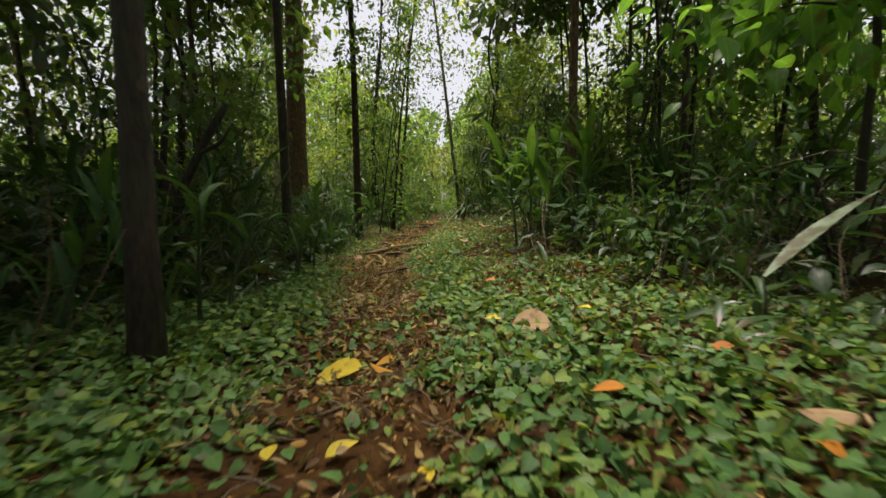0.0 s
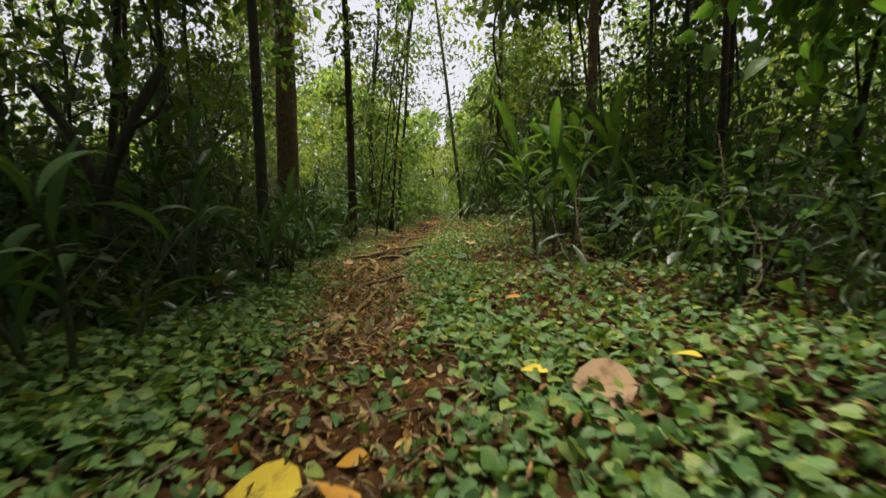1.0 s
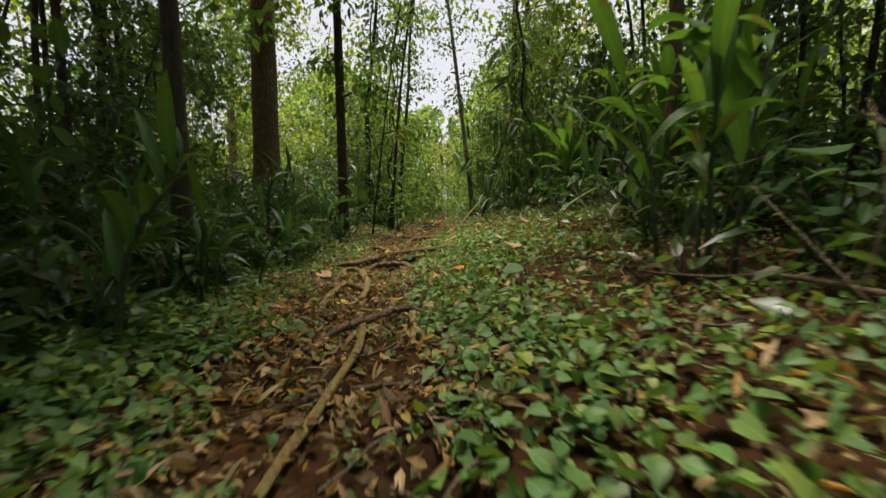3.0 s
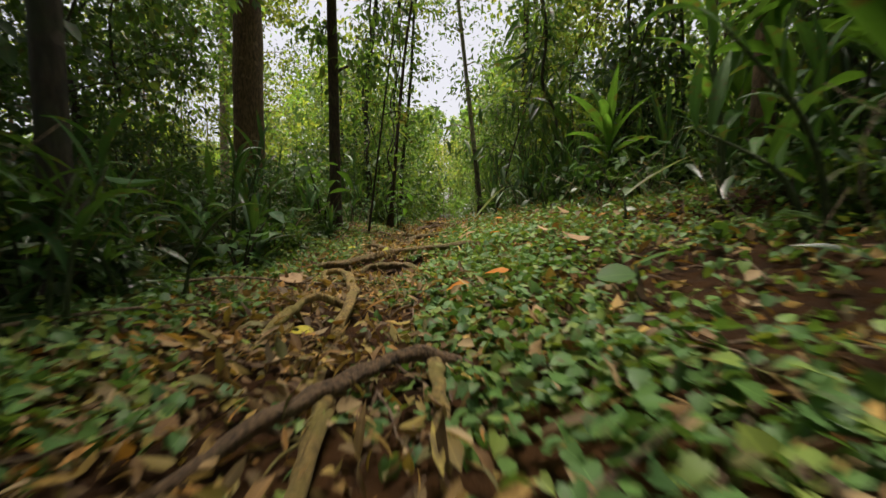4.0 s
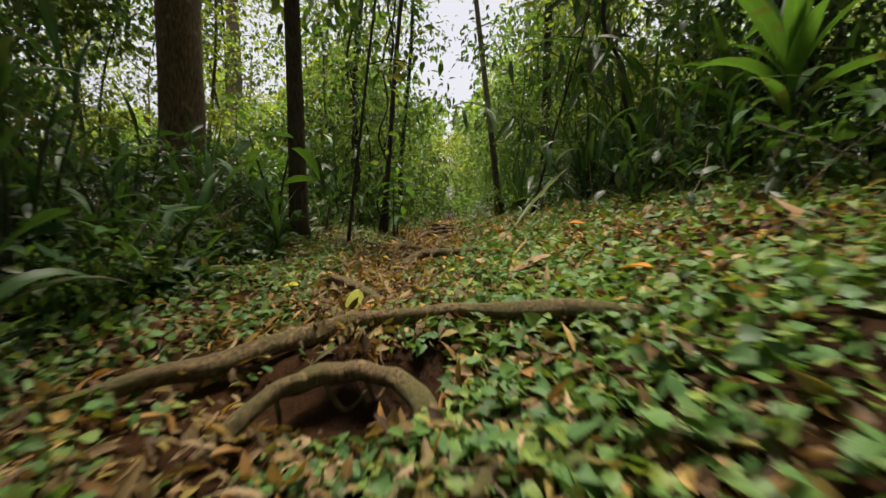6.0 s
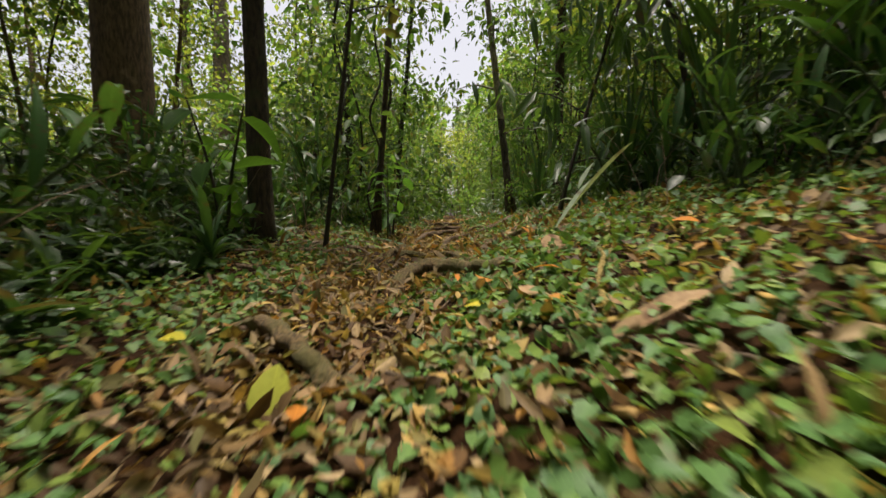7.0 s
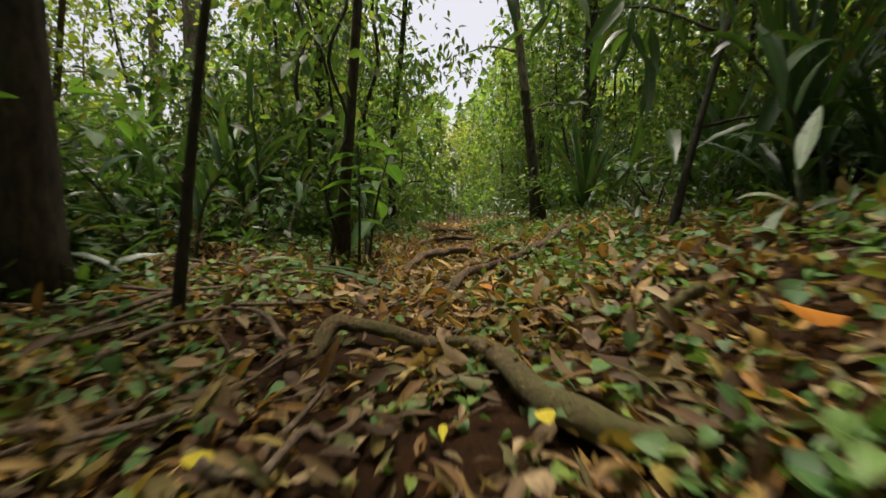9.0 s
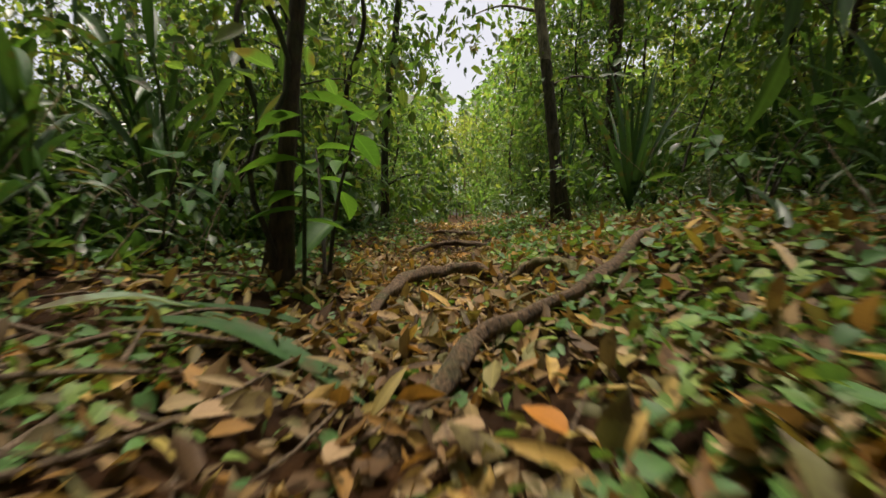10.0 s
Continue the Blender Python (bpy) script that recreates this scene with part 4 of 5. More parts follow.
for kind, spots in (
    (broad_shrub, ((2.5, 3.2), (-2.35, 9.5), (-1.6, 12.9))),
    (blade_plant, ((-1.9, 7.4), (-1.5, 8.2), (-2.2, 8.8), (1.6, 6.25), (-2.1, 5.2), (-2.1, 10.6), (1.35, 9.1), (1.55, 4.9), (1.2, 10.6), (-1.6, 12.2), (0.95, 13.4), (-2.4, 6.6))),
    (tall_blades, ((1.05, 9.9), (1.4, 9.2), (-2.15, 11.5), (-2.7, 12.3), (-3.1, 11.9), (-2.2, 13.5), (-3.5, 12.9), (-2.9, 10.2), (-2.45, 12.0), (1.45, 11.2), (1.7, 7.2), (-2.0, 12.6), (1.5, 13.2), (1.0, 14.6), (-2.6, 9.4),  (-2.9, 7.6), (2.3, 9.0), (1.2, 17.0), (1.35, 9.8), (1.7, 10.6), (1.9, 12.2), (-2.5, 12.9), (2.0, 6.0), (2.3, 4.6))),
    (bright_rosette, ((1.75, 5.3), (1.9, 6.6), (-2.5, 10.8), (1.65, 8.5))),
    (canes, ((-1.95, 3.7), (-2.2, 4.4), (-2.0, 6.9), (-2.4, 8.1), (2.0, 5.7), (-2.2, 2.6), (2.2, 10.2), (-1.8, 11.2), (2.3, 3.0), (-2.6, 5.8))),
    (bright_canes, ((2.1, 7.2), (1.3, 5.6))),
    (palm, ((-1.3, 3.6), (-1.25, 4.3), (-1.4, 5.0), (-1.8, 7.25), (1.35, 3.4), (1.15, 4.75), (-1.85, 6.0), (1.0, 8.2), (0.95, 9.5), (-1.75, 9.9), (1.45, 7.9), (-1.5, 1.6))),
    (shrub, ((2.1, 2.3), (1.95, 4.9), (2.3, 6.4), (-2.3, 3.3), (-2.5, 5.0), (-2.4, 7.3), (2.4, 8.2), (2.0, 9.6), (-2.8, 8.7), (1.8, 11.6), (-2.9, 10.2), (2.2, 1.4), (-2.0, 1.7))),
    (low_shrub, ((1.2, 3.9), (1.3, 8.2), (1.15, 10.1), (1.5, 4.1), (1.25, 5.2), (-1.5, 4.6), (-1.6, 6.8), (1.7, 3.6), (1.35, 6.9), (1.1, 7.1), (1.4, 8.7), (-1.65, 8.6), (1.25, 9.9), (-1.7, 10.8), (-1.45, 5.9), (1.6, 1.2), (-1.5, 11.7), (0.9, 10.9))),
    (young, ((1.45, 5.2),)),
):
    for x, y in spots:
        copy_thing(kind, at(x, y, -0.02, fr.uniform(0, 360), fr.uniform(0.8, 1.2) * (0.85 if x < 0 and y > 4.6 and y < 10.5 else 1.0)))


copy_thing(young, at(-1.78, 8.9, -0.02, 200, 1.25))


def lone_leaf_plant(label, x, y, leaves):
    """A stalk with a few big leaves of its own. leaves: (mesh, height, yaw, size)."""
    root = thing("seedling", label, "plant")
    top = max(h for _, h, _, _ in leaves)
    part("stem", tube_mesh("stem", [(0, 0, -0.04), (0.01, 0.0, top * 0.6), (0.0, 0.01, top)], [0.009, 0.007, 0.005], STEM, 7), root)
    for me, h, yaw, s in leaves:
        part("leaf", me, root, pose(0, 0, h, 0, 0, yaw) @ Matrix.Scale(s, 4))
    return put(root, x, y)


P = BLADES["pale"]
S = leaf_mesh("leaf", blade(0.46, 0.072, 36, 14, 10, 0.3, 0.05, 0.3), PALE)
T = leaf_mesh("leaf", blade(0.44, 0.08, 50, 10, 12, 0.4, 0.12, 0.6), PALE)
lone_leaf_plant("seedling with long pale grey-green blades", 1.15, 1.57, [(S, 0.24, -78, 1.3), (BLADES["dark"][3], 0.15, -20, 0.5), (BLADES["dark"][1], 0.1, 60, 0.5)])
lone_leaf_plant("seedling with a single pale curved blade", 0.7, 5.7, [(S, 0.2, -86, 0.95), (P[4], 0.12, 100, 0.45)])
lone_leaf_plant("pale grey-green blade standing at a slant", 0.06, 8.2, [(T, 0.09, -78, 1.25), (P[4], 0.02, 60, 0.4)])
U = leaf_mesh("leaf", blade(0.3, 0.06, 52, 12, 10, 0.35, 0.08, 0.4), PALE)
lone_leaf_plant("stalk with a broad pale grey-green blade", 0.29, 9.05, [(U, 0.02, -66, 0.75), (P[4], 0.05, -100, 0.35)])
lone_leaf_plant("tall stalk with a pale grey-green blade", 0.42, 9.08, [(U, 0.2, -52, 0.85), (P[4], 0.1, 40, 0.5)])


tilted = scaled(ROUND, 0.098, 0.8)
tilted = ([(x, y, z + 0.55 * x) for x, y, z in tilted[0]], *tilted[1:])
W = [leaf_mesh("leaf", tilted, BRIGHT), leaf_mesh("leaf", blade(0.19, 0.034, 16, 12, 8, 0.3, 0.05, 0.3), BRIGHT)]
lone_leaf_plant("seedling with one round and one narrow leaf in creeper", 0.21, 4.42, [(W[0], 0.1, 84, 1.0), (W[1], 0.125, -70, 1.0), (W[1], 0.07, 150, 0.5)])
V = [leaf_mesh("leaf", scaled(OVATE, k), BRIGHT) for k in (0.26, 0.19)]
lone_leaf_plant("seedling with large bright green leaves beside a trunk", -1.0, 10.55, [(V[0], 0.74, -75, 1.0), (V[0], 0.68, 70, 0.8), (V[1], 0.6, 150, 1.0), (V[0], 0.52, 95, 0.9), (V[1], 0.5, -150, 0.9), (V[1], 0.4, 60, 1.0), (V[0], 0.34, 120, 0.8), (V[1], 0.3, -60, 0.9)])


def undergrowth():
    """Low herbs and seedlings between the larger plants, in one mat."""
    r = np.random.default_rng(88)
    n = 58000
    x, y = r.uniform(-9, 8, n), r.uniform(-4.0, 22, n)
    near = r.random(n) < 0.5
    y = np.where(near, r.uniform(-3.0, 14, n), y)
    x = np.where(near, path_x(y) - 0.75 - 2.0 * r.random(n) ** 1.4, x)
    d = x - path_x(y)
    start_r, start_l = np.interp(y, (0, 4, 5, 9, 10, 13, 16, 20), (1.0, 1.0, 1.4, 1.3, 1.05, 0.9, 0.45, 0.2)), np.interp(y, (0, 2, 2.8, 6, 8, 10, 13, 16, 20), (1.1, 1.15, 0.8, 0.82, 1.05, 1.1, 0.9, 0.5, 0.3))
    past = np.maximum(d - start_r, -d - start_l) + (unit_noise(x, y, 5.0, 3.0) - 0.5) * 0.4
    keep = (past > 0) & (r.random(n) < 1.15 - past * 0.14)
    x, y, past, d = x[keep], y[keep], past[keep], d[keep]
    n = len(x)
    z = ground_z(x, y) + np.clip(0.05 + past, 0.05, np.where(d < 0, 0.85, 0.5)) * r.random(n) * (0.4 + 0.8 * unit_noise(x, y, 3.0, 5.0))
    turn = turns(r.uniform(0, 6.283, n), r.normal(0.1, 0.55, n), r.normal(0, 0.4, n))
    pos, size, kind = np.stack((x, y, z), -1), r.uniform(0.05, 0.125, n), r.random(n)
    b = Bunch()
    back = past > 1.1
    for pick, shape, grow in (((kind < 0.5) & ~back, SMALL_OVATE, 1.0), ((kind >= 0.5) & ~back, LANCE, 1.7), (back, KITE_LEAF, 1.2)):
        b.scatter(shape, pos[pick], turn[pick], size[pick] * grow)
    tagged(new("undergrowth", b.mesh("undergrowth", CROWN_DARK)), "low dark green herbs crowding beside the path", "undergrowth", kind="stuff")


undergrowth()

# ---- roots over the path ----
def root_thing(label, points, r0, r1, material, seed, group="roots"):
    """A woody root that lies on the soil or arches over it; heights are above the soil."""
    line = spline([(x, y, on_ground(x, y) + h + (0.012 if h > 0 else 0)) for x, y, h in points], 12)
    r0, r1 = r0 * 1.05, r1 * 1.05
    s = np.linspace(0, 1, len(line))
    rad = (r0 + (r1 - r0) * s) * (1 + 0.1 * np.sin(11 * s + seed)) * np.clip(np.minimum(s, 1 - s) * 14 + 0.35, 0, 1)
    bend = np.stack((np.sin(37 * s + seed), np.sin(29 * s + 2 * seed), np.sin(43 * s + 3 * seed)), -1)
    line = line + bend * rad[:, None] * 0.16
    ob = thing("root", label, "root", group, me=tube_mesh("root", line, rad, material, 12, 0.2, seed))
    r = np.random.default_rng(500 + seed)
    for k in range(2 + seed % 2):
        i = int(len(line) * r.uniform(0.2, 0.8))
        p, a, ln = line[i], r.uniform(0, 6.283), r.uniform(0.06, 0.2)
        ends = [p]
        for f in (0.35, 0.7, 1.0):
            q = p[:2] + ln * f * np.array((math.cos(a + f), math.sin(a + f)))
            ends.append(np.array((q[0], q[1], on_ground(q[0], q[1]) + 0.02 - 0.035 * f)))
        rl = spline(ends, 4)
        part("rootlet", tube_mesh("rootlet", rl, np.linspace(rad[i] * 0.32, 0.0015, len(rl)), material, 6, 0.15, k), ob)
    return ob


root_thing("thin pale root running along the bare path", [(-0.47, 2.35, 0.0), (-0.46, 2.6, 0.012), (-0.44, 2.87, 0.012), (-0.43, 3.2, 0.014), (-0.43, 3.64, 0.015), (-0.46, 3.95, 0.012), (-0.5, 4.2, -0.02)], 0.011, 0.009, ROOT, 1)
root_thing("thin root crossing the path", [(-0.7, 3.2, -0.01), (-0.45, 3.36, 0.012), (-0.2, 3.43, 0.0)], 0.011, 0.008, ROOT_DARK, 2)
root_thing("dark root forking across the path", [(-0.68, 3.7, -0.02), (-0.54, 3.91, 0.03), (-0.47, 4.05, 0.04), (-0.4, 4.16, 0.05), (-0.32, 4.2, 0.04), (-0.2, 4.22, -0.02)], 0.012, 0.016, ROOT_DARK, 4)
root_thing("short pale root running towards the creeper", [(-0.3, 4.27, 0.02), (-0.29, 4.1, 0.03), (-0.28, 3.93, 0.01), (-0.27, 3.8, -0.02)], 0.014, 0.012, ROOT, 5)
root_thing("thin pale root fork on soil", [(-0.45, 3.78, 0.0), (-0.47, 3.95, 0.015), (-0.48, 4.08, 0.02)], 0.008, 0.012, ROOT, 6)
root_thing("pale side root beside the path", [(-0.6, 4.8, 0.03), (-0.65, 4.81, 0.05), (-0.71, 4.77, 0.06), (-0.73, 4.66, 0.055), (-0.735, 4.56, 0.04), (-0.745, 4.46, 0.015), (-0.75, 4.36, -0.02)], 0.013, 0.012, ROOT, 7)
root_thing("thick pale hooked root rising from the soil", [(-0.83, 5.5, -0.03), (-0.88, 5.58, 0.02), (-0.915, 5.67, 0.055), (-0.88, 5.7, 0.075), (-0.8, 5.62, 0.065), (-0.735, 5.46, 0.05), (-0.675, 5.24, 0.045), (-0.63, 5.05, 0.045), (-0.595, 4.82, 0.045), (-0.585, 4.66, 0.02), (-0.58, 4.52, -0.03)], 0.016, 0.019, ROOT, 8)
root_thing("arched root over a washed-out hollow", [(-0.84, 5.95, -0.02), (-0.77, 6.1, 0.05), (-0.7, 6.24, 0.07), (-0.58, 6.26, 0.07), (-0.47, 6.15, 0.05), (-0.4, 6.02, -0.02)], 0.018, 0.024, ROOT_MOSS, 9)
root_thing("long root lying across the path", [(-1.3, 6.08, -0.02), (-1.1, 6.18, 0.03), (-0.9, 6.34, 0.035), (-0.65, 6.46, 0.025), (-0.37, 6.42, 0.04), (-0.09, 6.24, 0.05), (0.08, 6.1, -0.02)], 0.024, 0.02, ROOT_MOSS, 10)
root_thing("short brown root in leaf litter", [(-1.0, 7.4, -0.01), (-0.92, 7.32, 0.035), (-0.81, 7.2, 0.045), (-0.71, 7.09, 0.035), (-0.62, 6.99, -0.01)], 0.019, 0.023, ROOT_MOSS, 11)
root_thing("thick arched root over the creeper", [(-0.65, 7.95, -0.03), (-0.625, 8.05, 0.035), (-0.56, 8.17, 0.055), (-0.46, 8.13, 0.055), (-0.355, 7.96, 0.04), (-0.28, 7.82, 0.025), (-0.21, 7.72, 0.01), (-0.1, 7.6, -0.03)], 0.025, 0.03, ROOT_MOSS, 12)
root_thing("brown root bending through leaf litter", [(-0.83, 8.98, -0.02), (-0.79, 9.1, 0.035), (-0.72, 9.12, 0.045), (-0.53, 9.02, 0.04), (-0.4, 8.85, 0.03), (-0.34, 8.65, 0.02), (-0.29, 8.47, 0.012), (-0.2, 8.38, 0.005), (-0.08, 8.34, -0.02)], 0.019, 0.022, ROOT_MOSS, 13)
root_thing("yellowish root beside the arched root", [(-0.5, 8.23, -0.02), (-0.39, 8.2, 0.02), (-0.27, 8.18, 0.02), (-0.12, 8.14, 0.015), (0.1, 8.05, -0.02)], 0.014, 0.02, ROOT_MOSS, 14)
root_thing("stub of a yellowish root", [(-0.18, 8.64, -0.01), (-0.08, 8.74, 0.035), (0.02, 8.79, 0.05)], 0.01, 0.014, ROOT_MOSS, 15)
root_thing("looping brown root over leaf litter", [(-0.72, 10.1, -0.02), (-0.69, 10.35, 0.03), (-0.62, 10.6, 0.06), (-0.5, 10.75, 0.06), (-0.36, 10.75, 0.05), (-0.22, 10.65, -0.02)], 0.02, 0.024, ROOT_DARK, 16)
root_thing("short mossy root in leaf litter", [(-0.28, 10.5, -0.02), (-0.18, 10.55, 0.04), (-0.08, 10.45, 0.04), (-0.02, 10.25, -0.02)], 0.018, 0.02, ROOT_MOSS, 17)
root_thing("long dark root slanting over the path", [(-0.6, 9.45, -0.02), (-0.49, 9.68, 0.02), (-0.42, 9.82, 0.045), (-0.33, 9.9, 0.05), (-0.18, 10.01, 0.045), (0.0, 10.19, 0.04), (0.23, 10.51, 0.03), (0.62, 11.05, -0.02)], 0.02, 0.016, ROOT_DARK, 18)
root_thing("low dark root across the path", [(-0.72, 9.98, -0.01), (-0.55, 9.91, 0.02), (-0.38, 9.86, 0.0)], 0.018, 0.016, ROOT_DARK, 19)
root_thing("root across the far path", [(-0.85, 12.0, -0.02), (-0.6, 12.3, 0.04), (-0.42, 12.42, 0.04), (-0.2, 12.2, 0.02), (-0.02, 11.95, -0.02)], 0.016, 0.022, ROOT_DARK, 20)
root_thing("root across the far path", [(-0.95, 13.6, -0.02), (-0.55, 13.8, 0.05), (-0.2, 13.6, 0.03), (0.1, 13.3, -0.02)], 0.018, 0.022, ROOT_DARK, 21)
root_thing("yellow woody runner on the creeper", [(0.0, 7.48, 0.07), (-0.02, 7.38, 0.075), (-0.06, 7.28, 0.065), (-0.1, 7.18, 0.05), (-0.13, 7.04, 0.02)], 0.0048, 0.0062, RUNNER, 22)
for k, (x, y, a, ln) in enumerate(((-1.36, 9.0, 80, 0.8), (-1.27, 8.8, 84, 0.75), (-1.45, 9.2, 74, 0.7), (-1.15, 8.9, 95, 0.6), (-1.55, 10.3, 20, 0.5), (-1.3, 9.4, 40, 0.5), (1.05, 3.5, 120, 0.8), (1.3, 1.75, 15, 0.5), (-1.1, 9.15, 62, 0.7), (-0.98, 9.3, 100, 0.5), (-1.42, 9.55, 30, 0.6), (-1.2, 9.65, 68, 0.55), (-0.9, 9.05, 140, 0.4), (-1.6, 9.7, 12, 0.7), (-1.5, 8.4, 70, 0.6), (-1.35, 8.1, 48, 0.5), (-1.7, 9.0, 35, 0.6), (-1.5, 4.0, 60, 0.9), (-1.25, 3.2, 110, 0.7), (-1.45, 5.2, 20, 0.8), (-0.99, 8.46, 73, 0.5), (-0.8, 8.44, 66, 0.26), (-1.1, 8.5, 64, 0.42), (-1.38, 8.74, 78, 0.7), (-1.22, 8.82, 70, 0.36), (-0.72, 8.46, 60, 0.2))):
    c, s = math.cos(radians(a)) * ln, math.sin(radians(a)) * ln
    line = spline([(x + c * f, y + s * f + 0.03 * math.sin(7 * f + k), on_ground(x + c * f, y + s * f) + 0.045 + 0.02 * math.sin(5 * f + k)) for f in (0, 0.33, 0.66, 1)], 5)
    thing("dead_branch", "dry pale brown branch lying in leaf litter", "branch", "dead branches", me=tube_mesh("dead_branch", line, np.linspace(0.011 if k % 3 == 0 else 0.007, 0.004, len(line)), TWIG, 8, 0.1, k))

# ---- lianas ----
def liana(label, points, r, seed):
    line = spline(points, 8)
    line = line + 0.05 * np.stack((np.sin(np.arange(len(line)) * 0.9 + seed), np.cos(np.arange(len(line)) * 0.7 + seed), 0 * line[:, 0]), -1)
    root = thing("liana", label, "vine", "lianas")
    part("stem", tube_mesh("stem", line, np.full(len(line), r), BARK_DARK, 7, 0.1, seed), root)
    part("leaves", crown_mesh("leaves", line[6::2], 14, 0.16, 0.13, CROWN, seed + 300), root)
    return root


liana("thin dark liana hanging beside the leaning trunk", [(-1.17, 10.6, on_ground(-1.17, 10.6)), (-1.12, 10.6, 0.9), (-1.1, 10.65, 1.8), (-0.95, 10.7, 3.2), (-0.6, 11.1, 5.5)], 0.011, 1)
liana("dark curving liana hanging from the canopy", [(-1.6, 13.4, on_ground(-1.6, 13.4)), (-1.45, 13.4, 1.2), (-1.3, 13.3, 2.6), (-1.35, 13.5, 4.2), (-1.1, 13.6, 6.5)], 0.022, 2)
liana("thin dark liana hanging in the undergrowth", [(-1.75, 11.6, on_ground(-1.75, 11.6)), (-1.6, 11.5, 1.2), (-1.7, 11.6, 2.4), (-1.5, 11.5, 4.5)], 0.016, 3)
liana("thin dark liana hanging in the undergrowth", [(1.5, 9.6, on_ground(1.5, 9.6)), (1.35, 9.6, 1.4), (1.15, 9.7, 2.4), (1.1, 9.8, 4.5)], 0.022, 4)

# ---- leaves that lie singly on the ground ----
def fallen(label, template, size, material, x, y, yaw, dz=0.04, tilt=(0, 0), group="fallen leaves", wide=1.0):
    me = leaf_mesh("fallen_leaf", scaled(template, size, wide), material)
    ob = thing("fallen_leaf", label, "leaf", group, m=pose(x, y, on_ground(x, y, dz), tilt[0], tilt[1], 0) @ pose(0, 0, 0, 0, 0, yaw), me=me)
    if size > 0.085:
        s = size
        part("stalk", tube_mesh("stalk", [(0, 0.05 * s, 0), (0.02 * s, -0.12 * s, 0.01 * s), (0.08 * s, -0.3 * s, -0.03 * s)], [0.014 * s, 0.011 * s, 0.009 * s], TWIG, 5), ob)
    return ob


fallen("large round tan leaf lying on green creeper", ROUND, 0.145, FALLEN_TAN, 0.445, 1.74, 80, 0.05, (38, -4))
fallen("large yellow leaf at the edge of the path", ROUND, 0.19, FALLEN_YELLOW, -0.25, 1.5, 75, 0.05, (12, -15), wide=0.8)
fallen("lime yellow leaf standing on edge in the litter", ROUND, 0.105, FALLEN_LIME, -0.74, 6.9, -8, 0.0, (66, -5), wide=0.75)
fallen("pale round dead leaf standing on creeper", ROUND, 0.12, FALLEN_TAN, -0.03, 7.8, 10, -0.01, (50, 8))
